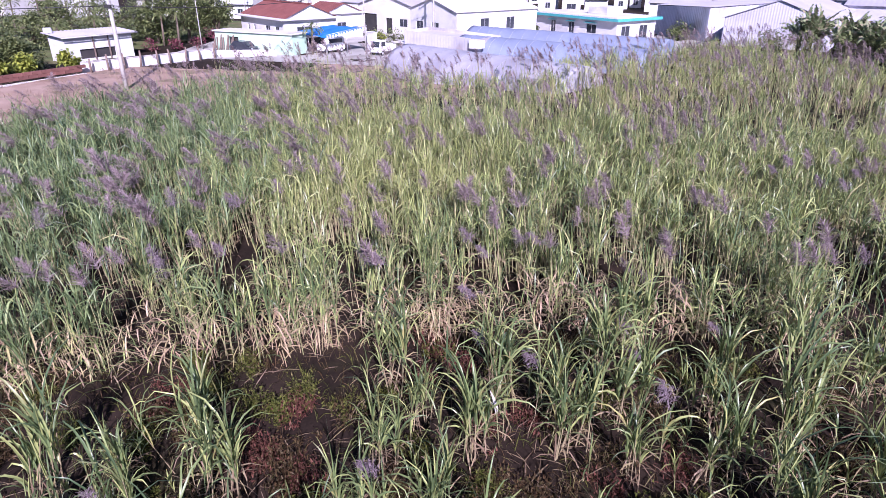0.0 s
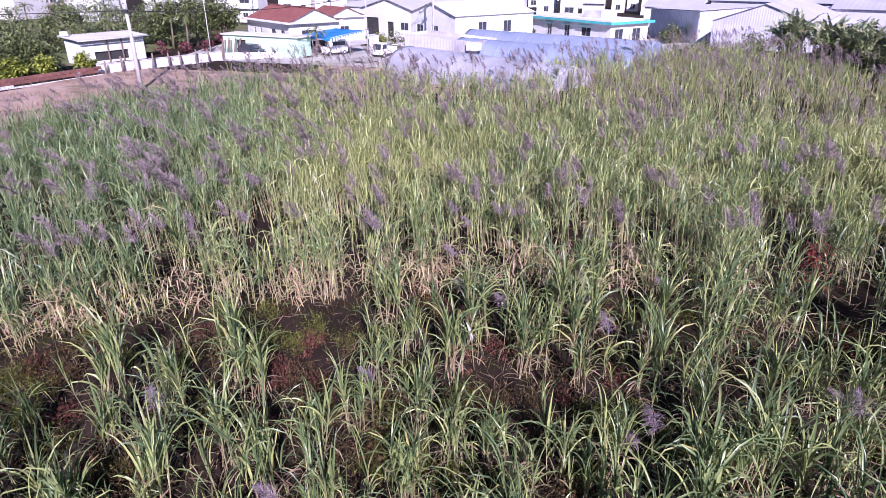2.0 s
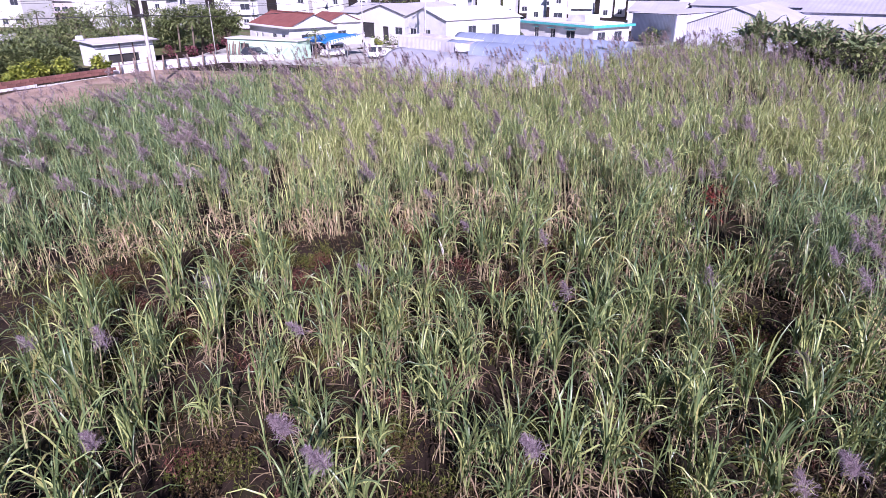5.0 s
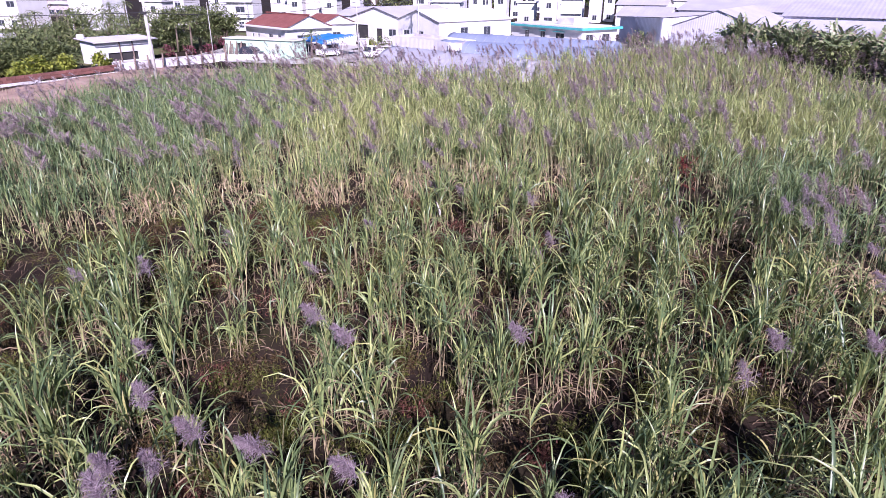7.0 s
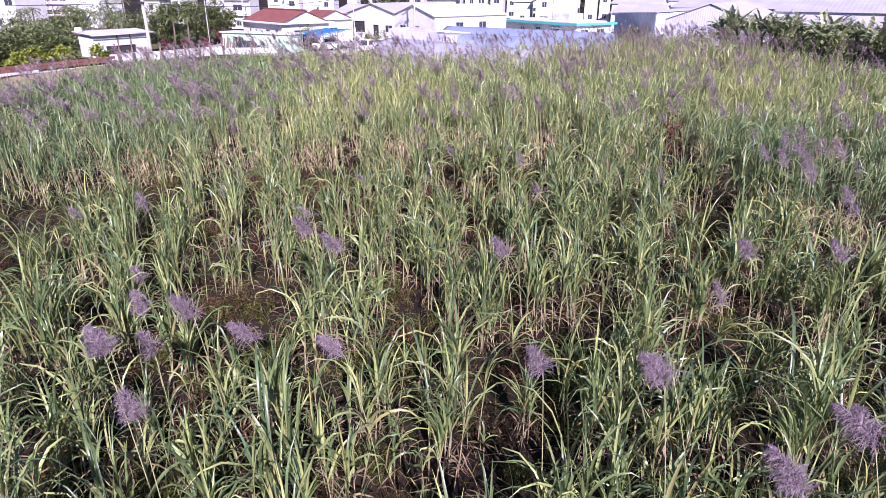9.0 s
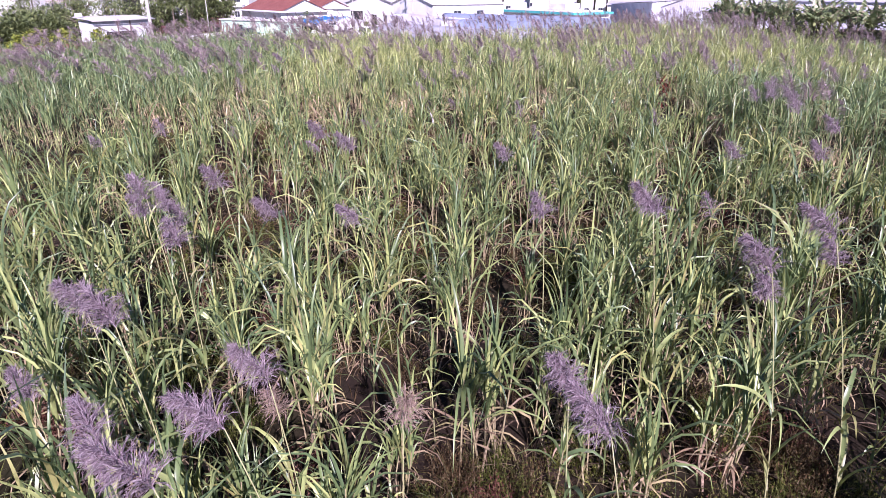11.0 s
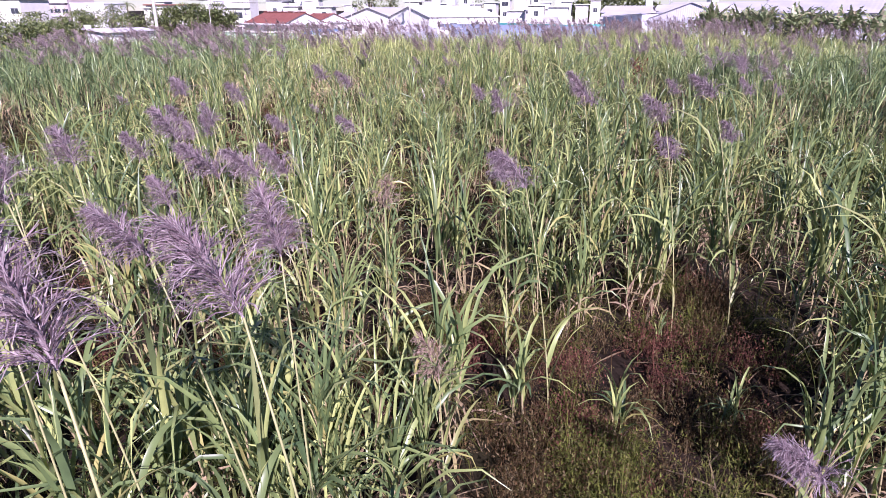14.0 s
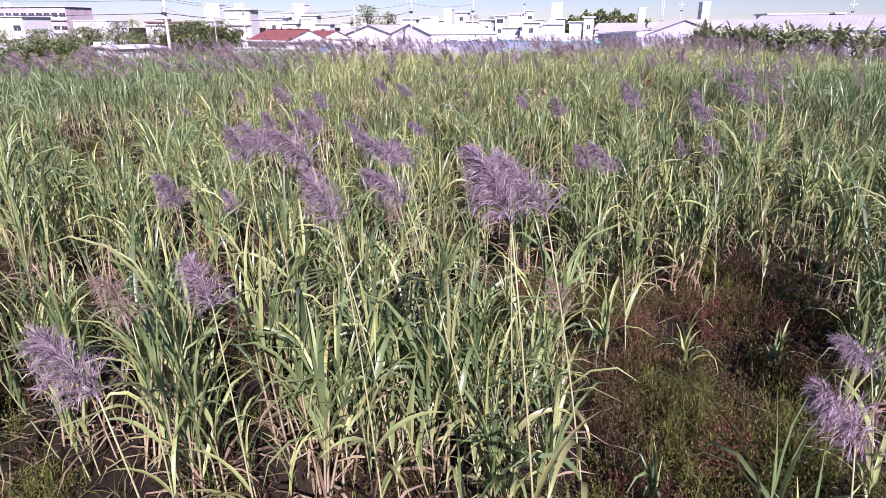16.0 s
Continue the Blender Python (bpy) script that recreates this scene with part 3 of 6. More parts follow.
def carport():
    c = thing("carport", pose(-39.6, 80.0, -1.2, 0, 0, -35.5), "blue tarpaulin carport on steel posts with a scalloped white edge", "carport")
    bm = bmesh.new()
    n = 12
    L, W = 8.5, 6.2
    rows = []
    for i in range(n + 1):
        rows.append([bm.verts.new((L * j / n, W * i / n, 2.15 + 0.55 * i / n + 0.25 * j / n * i / n + 0.06 * math.sin(j * 1.57) + 0.03 * math.sin(i * 2.1 + j))) for j in range(n + 1)])
    for a, b in zip(rows, rows[1:]):
        for j in range(n):
            bm.faces.new((a[j], a[j + 1], b[j + 1], b[j])).smooth = True
    part("canopy", solid(bm, 0.02), M_TARP, c, "bright blue tarpaulin roof")
    for j in range(15):
        part("valance_flap", boxes((L - 0.01, L + 0.02, 0.1 + j * 0.41, 0.1 + j * 0.41 + 0.24, 1.95 + 0.8 * j / 15, 2.32 + 0.8 * j / 15)), M_WHITE, c)
    part("edge_bar", tube(bmesh.new(), [(L, 0, 2.4), (L, W, 3.2)], 0.04, 0.04), M_STEEL, c)
    for x, y, z in ((0.1, 0.1, 2.1), (L - 0.1, 0.1, 2.1), (L - 0.1, W - 0.1, 2.85), (0.1, W - 0.1, 2.6), (L / 2, 0.1, 2.1), (L - 0.1, W / 2, 2.45)):
        part("post", tube(bmesh.new(), [(x, y, 0), (x, y, z)], 0.05, 0.05), M_STEEL, c)
    w = thing("wall_panel", pose(-28.8, 79.0, -1.2, 0, 0, -36), "white rendered gate pillar beside the carport", "pillar")
    part("panel", bevelled(boxes((0, 1.5, 0, 0.5, 0, 2.5)), 0.03), M_WHITE, w)
    part("cap", bevelled(boxes((-0.06, 1.56, -0.06, 0.56, 2.5, 2.6)), 0.02), M_WHITE, w)
    d = thing("satellite_dish", pose(-32.6, 74.7, -1.2), "white round dish on a short post", "dish")
    part("post", tube(bmesh.new(), [(0, 0, 0), (0, 0, 2.0)], 0.04, 0.04), M_STEEL, d)
    bm = bmesh.new()
    bmesh.ops.create_cone(bm, cap_ends=True, segments=16, radius1=0.36, radius2=0.2, depth=0.12, matrix=pose(0.1, -0.12, 1.75, 80, 0, 20))
    part("reflector", bm, M_WHITE, d)


def vehicle(m, body, label, kind):
    """A small van or truck: body, cab glass, lamps and wheels."""
    v = thing("car" if kind != "truck" else "truck", m, label, "car" if kind != "truck" else "truck", "parked cars")
    prof = {"car": [(-1.9, 0.3), (-1.95, 0.8), (-1.1, 0.95), (-0.55, 1.45), (1.1, 1.48), (1.8, 0.95), (1.95, 0.8), (1.9, 0.3)],
            "van": [(-1.65, 0.3), (-1.7, 0.9), (-1.45, 1.1), (-1.0, 1.8), (1.55, 1.85), (1.68, 1.0), (1.65, 0.3)],
            "truck": [(-1.65, 0.35), (-1.7, 0.95), (-1.45, 1.75), (-0.4, 1.78), (-0.35, 0.85), (1.65, 0.85), (1.65, 0.45), (-0.3, 0.4)]}[kind]
    bm = poly_prism(bmesh.new(), prof[::-1], -0.72, 0.72)
    bmesh.ops.recalc_face_normals(bm, faces=bm.faces[:])
    part("body", bevelled(bm, 0.05), body, v)
    ws = {"car": ((-1.12, 0.98), (-0.62, 1.4)), "van": ((-1.46, 1.12), (-1.06, 1.72)), "truck": ((-1.68, 1.0), (-1.48, 1.66))}[kind]
    bm = bmesh.new()
    (xa, za), (xb, zb) = ws
    q = [bm.verts.new(p) for p in ((xa - 0.03, -0.62, za), (xa - 0.03, 0.62, za), (xb - 0.03, 0.6, zb), (xb - 0.03, -0.6, zb))]
    bm.faces.new(q)
    part("windscreen", solid(bm, 0.015), M_GLASS, v)
    for s in (-1, 1):
        x1 = {"car": 1.0, "van": 1.3, "truck": -0.55}[kind]
        part("side_window", boxes((xb + 0.1, x1, s * 0.725 - 0.008, s * 0.725 + 0.008, za + 0.08, zb - 0.04)), M_GLASS, v)
        part("headlight", bevelled(boxes((-1.99 if kind == "car" else -1.74, -1.9 if kind == "car" else -1.66, s * 0.55 - 0.12, s * 0.55 + 0.12, 0.62, 0.78)), 0.02), M_ALU, v)
        for x in (-1.15, 1.1):
            bm = bmesh.new()
            bmesh.ops.create_cone(bm, cap_ends=True, segments=16, radius1=0.28, radius2=0.28, depth=0.17, matrix=pose(x, s * 0.66, 0.28, 90, 0, 0))
            w = part("wheel", bm, M_RUBBER, v)
            bm = bmesh.new()
            bmesh.ops.create_cone(bm, cap_ends=True, segments=12, radius1=0.16, radius2=0.14, depth=0.02, matrix=pose(x, s * 0.752, 0.28, 90, 0, 0))
            part("rim", bm, M_ALU, w)
    if kind == "truck":
        part("cargo_bed", boxes((-0.3, 1.66, -0.74, -0.7, 0.85, 1.15), (-0.3, 1.66, 0.7, 0.74, 0.85, 1.15), (1.62, 1.66, -0.7, 0.7, 0.85, 1.15)), body, v)


def white_hall():
    h = thing("building", pose(-26.6, 92.5, -1.2, 0, 0, -40), "white gabled workshop with aluminium windows", "building")
    shell(h, 10.5, 15.0, 4.6, M_WHITE, [(1.4, 3.0, 1.6, 3.0, "window"), (5.0, 6.6, 1.6, 3.0, "window"), (9.0, 10.0, 0.0, 2.1, "window")],
          [(1.2, 2.6, 0, 2.2, "window"), (4.2, 5.8, 2.0, 3.6, "window"), (9.0, 10.6, 2.0, 3.6, "window")])
    gable_roof(h, 10.5, 15.0, 4.6, 1.5, M_CREAM, 0.3, "y", 0.6, M_WHITE)
    v = thing("vending_machine", pose(-18.9, 84.6, -1.16, 0, 0, -40), "red drink vending machine by the workshop wall", "vending machine")
    part("body", bevelled(boxes((0, 1.1, 0, 0.7, 0, 1.83)), 0.03), M_REDPAINT, v)
    part("display", boxes((0.12, 0.98, -0.012, 0.0, 0.95, 1.65)), M_WHITE, v)
    part("dispenser", boxes((0.2, 0.9, -0.012, 0.0, 0.25, 0.45)), M_DARK, v)
    g = thing("building", pose(-39.0, 106, -1.2, 0, 0, -30), "long grey-roofed white workshop", "building")
    shell(g, 13.0, 16.0, 4.3, M_CREAM, [(1.0, 4.4, 0.0, 2.9, "dark"), (6.5, 8.0, 0.0, 2.4, "dark"), (9.6, 11.4, 1.2, 2.4, "window")], [(2.0, 4.0, 1.2, 2.6, "window")])
    gable_roof(g, 13.0, 16.0, 4.3, 1.7, M_GREYROOF, 0.4, "y", 0.6, M_CREAM)


def sheet_shed():
    h = thing("shed", pose(-21.6, 70.4, -1.15, 0, 0, -24), "low grey corrugated metal shed with an awning", "shed")
    L, W, H = 9.4, 5.0, 3.6
    for a, b, c, d in (((0, 0, 0), (L, 0, 0), (L, 0, H - 0.4), (0, 0, H)), ((L, 0, 0), (L, W, 0), (L, W, H - 0.4), (L, 0, H - 0.4)),
                       ((0, W, 0), (0, 0, 0), (0, 0, H), (0, W, H)), ((L, W, 0), (0, W, 0), (0, W, H), (L, W, H - 0.4))):
        part("wall", solid(ribbed(bmesh.new(), a, b, c, d, 0.2, 0.015), 0.03), M_SHEET, h)
    part("roof", solid(ribbed(bmesh.new(), (0.05, 0.05, H - 0.35), (L, 0.05, H - 0.75), (L, W, H - 0.75), (0.05, W, H - 0.35), 0.4), 0.03), M_GREYROOF, h)
    part("awning", boxes((-2.2, -0.05, 0.3, W - 0.3, 2.15, 2.22)), M_CREAM, h)
    for y in (0.5, W - 0.5):
        part("post", tube(bmesh.new(), [(-2.0, y, 0), (-2.0, y, 2.15)], 0.05, 0.05), M_STEEL, h)
    part("trim_box", bevelled(boxes((L - 0.6, L + 0.6, -0.4, 0.9, 2.3, 3.1)), 0.03), M_WHITE, h)


def tunnel(p0, p1, radius, height, z0, material, label, dip=0.0):
    """A hooped greenhouse tunnel: film over arched pipes, with closed ends."""
    a, b = Vector((*p0, z0)), Vector((*p1, z0))
    d = b - a
    h = thing("greenhouse", pose(*a, 0, 0, math.degrees(math.atan2(d.y, d.x))), label, "greenhouse", "greenhouse tunnels")
    L, n = d.length, int(d.length / 0.5)
    bm, rows, k = bmesh.new(), [], 18
    for i in range(n + 1):
        sag = 1 - (0.008 if i % 3 else 0) - 0.004 * math.sin(i * 1.3)
        rows.append([bm.verts.new((L * i / n, -radius * math.cos(math.pi * j / k) * sag, height * math.sin(math.pi * j / k) ** 0.75 * sag)) for j in range(k + 1)])
    for r, s in zip(rows, rows[1:]):
        for j in range(k):
            bm.faces.new((r[j], s[j], s[j + 1], r[j + 1])).smooth = True
    bm.faces.new(rows[0])
    bm.faces.new(rows[-1][::-1])
    part("film", bm, material, h)
    for i in range(0, n + 1, 3):
        pts = [(L * i / n, -radius * 1.005 * math.cos(math.pi * j / k), height * 1.005 * math.sin(math.pi * j / k) ** 0.75) for j in range(k + 1)]
        part("hoop", tube(bmesh.new(), pts, 0.012, 0.012, 5), M_STEEL, h)


def turquoise_house():
    h = thing("house", pose(-10.2, 109.8, -1.2, 0, 0, -45), "white single-storey house with a turquoise roof edge", "house", "village houses")
    L, W, H = 18.0, 8.2, 3.0
    shell(h, L, W, H, M_WHITE, [(4.2, 5.3, 0.3, 2.3, "window"), (8.2, 9.4, 0.3, 2.3, "window"), (12.0, 14.0, 0.9, 2.2, "window")],
          [(1.0, 2.8, 0.1, 2.2, "window"), (4.8, 6.6, 0.1, 2.2, "window")])
    flat_roof(h, L, W, H, M_WHITE, 0.6, 0.2, M_TURQ)
    part("roof_deck", bevelled(boxes((0.6, L - 0.6, 0.6, W - 0.6, H + 0.2, H + 0.45)), 0.05), M_CREAM, h)
    part("stair_housing", bevelled(boxes((9.5, 13.5, 2.6, 6.0, H + 0.45, H + 1.5)), 0.05), M_WHITE, h)
    for x0, x1 in ((4.0, 5.5), (8.0, 9.6), (11.8, 14.2)):
        part("awning", boxes((x0, x1, -0.5, -0.02, 2.4, 2.48)), M_TURQ, h)
    part("air_conditioner", bevelled(boxes((14.6, 15.5, -0.4, -0.05, 0.1, 0.75)), 0.03), M_CREAM, h)


def warehouses():
    h = thing("warehouse", pose(9.4, 112.5, -1.2, 0, 0, -71), "pale corrugated metal warehouse with one dark blue panel", "warehouse")
    L, W, H = 16.2, 11.6, 4.9
    quads = (((0, 0, 0), (L, 0, 0), (L, 0, H), (0, 0, H - 0.6), M_SHEET), ((L, 0, 0), (L, W, 0), (L, W, H + 0.7), (L, 0, H), M_SHEET),
             ((L, W, 0), (0, W, 0), (0, W, H), (L, W, H + 0.7), M_SHEET), ((0, W, 0), (0, 0, 0), (0, 0, H - 0.6), (0, W, H), M_SHEET))
    for a, b, c, d, m in quads:
        part("wall", solid(ribbed(bmesh.new(), a, b, c, d, 0.5, 0.07), 0.03), m, h)
    part("roof", solid(ribbed(bmesh.new(), (-0.3, -0.3, H - 0.5), (L + 0.3, -0.3, H + 0.1), (L + 0.3, W + 0.3, H + 0.8), (-0.3, W + 0.3, H + 0.15), 0.5), 0.04), M_GREYROOF, h)
    part("panel", solid(ribbed(bmesh.new(), (L + 0.08, W * 0.6, 0.1), (L + 0.08, W * 0.86, 0.1), (L + 0.08, W * 0.86, H + 0.5), (L + 0.08, W * 0.6, H + 0.3), 0.5, 0.05), 0.03), M_DARKSHEET, h, "dark blue ribbed panel")
    g = thing("warehouse", pose(14.6, 86.5, -0.8, 0, 0, -24), "pale corrugated warehouse with a low gable", "warehouse")
    L, W, H, rise = 11.6, 24.0, 4.1, 2.1
    bm = bmesh.new()
    n = 76
    prev = None
    for i in range(n + 1):
        x = L * i / n
        top = H + rise * (1 - abs(x / L * 2 - 1))
        pair = [bm.verts.new((x, -0.025 if i % 2 else 0.0, 0)), bm.verts.new((x, -0.025 if i % 2 else 0.0, top))]
        if prev:
            bm.faces.new((prev[0], pair[0], pair[1], prev[1]))
        prev = pair
    part("wall", solid(bm, 0.04), M_SHEET, g, "pale ribbed metal gable wall")
    for a, b, c, d in (((L, 0, 0), (L, W, 0), (L, W, H), (L, 0, H)), ((0, W, 0), (0, 0, 0), (0, 0, H), (0, W, H)), ((L, W, 0), (0, W, 0), (0, W, H), (L, W, H))):
        part("wall", solid(ribbed(bmesh.new(), a, b, c, d, 0.4, 0.03), 0.03), M_SHEET, g)
    gable_roof(g, L, W, H, rise, M_GREYROOF, 0.25, "y", 0.5, M_SHEET)
    for x, y, a, L, W, H, r in ((34, 104, -26, 22, 26, 5.2, 2.4), (52, 88, -26, 18, 24, 3.6, 2.0), (22, 132, -26, 26, 22, 5.0, 2.2)):
        k = thing("warehouse", pose(x, y, -1.2, 0, 0, a), "broad warehouse under a plain grey metal roof", "warehouse")
        shell(k, L, W, H, M_SHEET, [(3, 6, 0, 3, "dark")])
        gable_roof(k, L, W, H, r, M_GREYROOF, 0.4, "x", 0.7, M_SHEET)


def annex():
    h = thing("shed", pose(-58.8, 62.8, -1.2, 0, 0, 67), "white rendered shed under a grey corrugated roof", "shed")
    L, W, H = 8.0, 3.4, 2.7
    shell(h, L, W, H, M_WHITE, [(1.6, 5.8, 0.3, 1.35, "dark")])
    part("roof", solid(ribbed(bmesh.new(), (-0.5, -0.6, H + 0.12), (L + 0.5, -0.6, H + 0.12), (L + 0.5, W + 0.5, H + 0.42), (-0.5, W + 0.5, H + 0.42), 0.42, 0.09), 0.04), M_GREYROOF, h)
    part("gutter", tube(bmesh.new(), [(-0.5, -0.68, H + 0.06), (L + 0.5, -0.68, H + 0.06)], 0.07, 0.07), M_CONC, h)
    for x in (3.2, 5.0):
        part("post", boxes((x, x + 0.12, -0.14, -0.02, 0, H)), M_WOOD, h)
    t = thing("water_tank", pose(-61.6, 64.0, 2.3, 0, 0, 30), "white water tank on the shed roof corner", "tank")
    bm = bmesh.new()
    bmesh.ops.create_cone(bm, cap_ends=True, segments=16, radius1=0.5, radius2=0.42, depth=0.5, matrix=pose(0, 0, -0.1))
    part("body", bm, M_WHITE, t)
    s = thing("shed", pose(-78, 58, -1.2, 0, 0, 60), "shed with a plain pale metal roof", "shed")
    shell(s, 10, 6, 2.3, M_CREAM)
    gable_roof(s, 10, 6, 2.3, 1.1, M_GREYROOF, 0.4, "x", 0.5)


def garden_wall():
    """White block wall with timber posts, and the red block planter that goes on from it."""
    w = tagged(new("wall_white"), "low white rendered garden wall with weathered posts", "wall", kind="structure")
    w.matrix_basis = pose(-52.3, 57.2, -1.35, 0, 0, 62.5)
    part("panel", bevelled(boxes((0, 15.5, 0, 0.18, 0, 1.15)), 0.02), M_WHITE, w)
    for i in range(8):
        part("coping", bevelled(boxes((i * 1.94 + 0.01, i * 1.94 + 1.92, -0.05, 0.23, 1.15, 1.23)), 0.015), M_CONC, w)
    rng = random.Random(2)
    for i in range(9):
        x = 0.4 + i * 1.8 + rng.uniform(-0.2, 0.2)
        t = part("fence_post", tube(bmesh.new(), [(0, 0, -0.2), (0.03, 0, 0.9), (rng.uniform(-0.1, 0.1), 0, 1.5 + rng.uniform(-0.1, 0.4))], 0.13, 0.09, 7), M_WOOD)
        t.matrix_basis = w.matrix_basis @ pose(x, -0.75, 0.15, 0, rng.uniform(-5, 5), 0)
        tagged(t, "thick weathered timber post beside the white wall", "post", "wall posts")
    w2 = tagged(new("wall_yard"), "low pale rendered wall along the yard", "wall", kind="structure")
    w2.matrix_basis = pose(-45.2, 71.2, -1.3, 0, 0, 18)
    part("panel", bevelled(boxes((0, 7.0, 0, 0.18, 0, 0.9)), 0.02), M_CREAM, w2)
    p = thing("planter", pose(-56.0, 42.4, -1.4, 0, 0, 73), "low planter of dark red blocks on a white base", "planter")
    part("base", bevelled(boxes((-14, 6.0, 0.02, 0.3, 0, 0.5)), 0.02), M_WHITE, p)
    part("base", bevelled(boxes((6.05, 15.2, 0.05, 0.32, 0, 0.3)), 0.02), M_CREAM, p, "pinkish worn base course")
    blk = None
    for i in range(33):
        for j in range(2):
            x = -14 + i * 0.9 + (0.45 if j else 0)
            if x > 14.6:
                continue
            if blk is None:
                blk = part("block", bevelled(boxes((0.01, 0.88, 0.0, 0.28, 0.0, 0.31)), 0.015), M_BRICK, p)
                o = blk
            else:
                o = new("block", blk.data)
                o.parent = p
            o.matrix_local = pose(x, 0.004 * ((i * 7 + j) % 5), 0.51 + j * 0.32)


# ---- poles and lines ----
POLES = ((-41.8, 49.9, 9.2, 0.21), (-51.0, 77.5, 7.2, 0.07), (-29.2, 79.6, 8.5, 0.09), (-21.4, 84.5, 10.0, 0.14), (-14.0, 104.0, 10.5, 0.14))


def pole(x, y, h, r, big):
    z = float(ground_z(x, y))
    p = thing("utility_pole", pose(x, y, z), "tall concrete utility pole with cross-arm and cable clamps" if big else "slim pale street pole", "utility pole", "poles")
    part("shaft", tube(bmesh.new(), [(0, 0, -0.3), (0, 0, h / 2), (0, 0, h)], r, r * 0.62, 10), M_CONC, p)
    if big:
        part("cross_arm", bevelled(boxes((-0.75, 0.75, -0.05, 0.05, h - 0.9, h - 0.8)), 0.01), M_STEEL, p)
        for k in (-0.65, 0, 0.65):
            part("insulator", tube(bmesh.new(), [(k, 0, h - 0.8), (k, 0, h - 0.58)], 0.05, 0.035, 8), M_WHITE, p)
        part("clamp_box", bevelled(boxes((-0.3, 0.3, -0.32, -0.12, h - 2.35, h - 2.1)), 0.02), M_RUBBER, p)
        bm = bmesh.new()
        ring = [(0.22 * math.cos(a), -0.22, h - 1.85 + 0.26 * math.sin(a)) for a in (k * math.tau / 14 for k in range(15))]
        part("cable_loop", tube(bm, ring, 0.018, 0.018, 5), M_CABLE, p)
        for k in range(8):
            part("step_bolt", tube(bmesh.new(), [(0.05 * (-1) ** k, 0, 2.2 + k * 0.6), (0.3 * (-1) ** k, 0, 2.2 + k * 0.6)], 0.012, 0.012, 5), M_STEEL, p)


def cable(a, b, sag, r):
    a, b = Vector(a), Vector(b)
    pts = [a.lerp(b, t) - UP * sag * 4 * t * (1 - t) for t in (i / 20 for i in range(21))]
    ob = part("cable", tube(bmesh.new(), pts, r, r, 5), M_CABLE)
    tagged(ob, "black overhead cable sagging between poles", "cable", "overhead cables")


red_house()
green_building()
carport()
vehicle(pose(-26.3, 77.8, -1.16, 0, 0, 70), M_CARWHITE, "small white pickup truck parked in the yard", "truck")
vehicle(pose(-33.4, 78.3, -1.16, 0, 0, 55), M_CARWHITE, "white minivan parked under the blue carport", "van")
vehicle(pose(-37.2, 81.2, -1.16, 0, 0, 55), M_CARDARK, "dark hatchback parked under the blue carport", "car")
vehicle(pose(-43.8, 75.4, -1.2, 0, 0, 160), M_CARDARK, "dark blue hatchback beside the pale green shed", "car")
white_hall()
sheet_shed()
tunnel((-19.5, 63.5), (-2.0, 52.0), 3.1, 2.75, -0.95, M_VINYL, "greenhouse tunnel under whitish plastic film")
tunnel((-14.8, 76.5), (6.0, 66.5), 2.4, 3.5, -0.95, M_NET, "greenhouse tunnel under faded blue netting")
tunnel((-15.0, 71.2), (4.0, 62.0), 2.4, 3.0, -0.95, M_NET, "greenhouse tunnel under faded blue netting")
turquoise_house()
warehouses()
annex()
garden_wall()
for k, (x, y, h, r) in enumerate(POLES):
    pole(x, y, h, r, k in (0, 3, 4))
top = [(x, y, float(ground_z(x, y)) + h) for x, y, h, r in POLES]
a = Vector(top[0])
for dz, r, far in ((-0.6, 0.018, 0.0), (-0.85, 0.018, 0.3), (-2.2, 0.035, 0.2)):
    cable(a + UP * dz, (-112, 24, 9.2 + dz + far), 0.9, r)
    cable(a + UP * dz, Vector(top[2]) + UP * (-0.2 + dz * 0.4), 0.8, r)
cable(Vector(top[2]) - UP * 0.3, Vector(top[3]) - UP * 0.9, 0.3, 0.02)
cable(Vector(top[2]) - UP * 1.2, Vector(top[3]) - UP * 2.2, 0.4, 0.03)
cable(Vector(top[3]) - UP * 0.9, Vector(top[4]) - UP * 0.9, 0.6, 0.02)
cable(Vector(top[3]) - UP * 2.2, (-45, 99, 4.4), 0.5, 0.025)
cable(Vector(top[1]) - UP * 0.3, Vector(top[0]) - UP * 1.6, 0.5, 0.015)

# ---- town behind ----
M_PINKISH = surface("pinkish_render", (0.42, 0.34, 0.37), (0.52, 0.44, 0.47), 0.4, 0.8, 0.05, stain=(0.36, 0.29, 0.31))
TOWN_WEST = (
    (-172, 175, 35, 10.4, "tier"), (-128, 120, 11, 6.6, "one"), (-105, 120, 9, 5.6, "plain"), (-92, 125, 5, 4.7, "two"), (-99, 140, 10, 5.4, "pink"),
    (-91, 150, 16, 6.9, "two"), (-99, 165, 5, 10.5, "plain"), (-71, 125, 6, 8.0, "two"), (-69, 150, 22, 7.3, "two"), (-70, 160, 3, 10.2, "plain"),
    (-35, 160, 17, 6.9, "two"), (-26, 150, 2, 8.5, "plain"), (-25, 125, 6, 5.0, "two"), (-28, 190, 4, 8.6, "two"), (-14, 190, 8, 8.2, "two"),
)
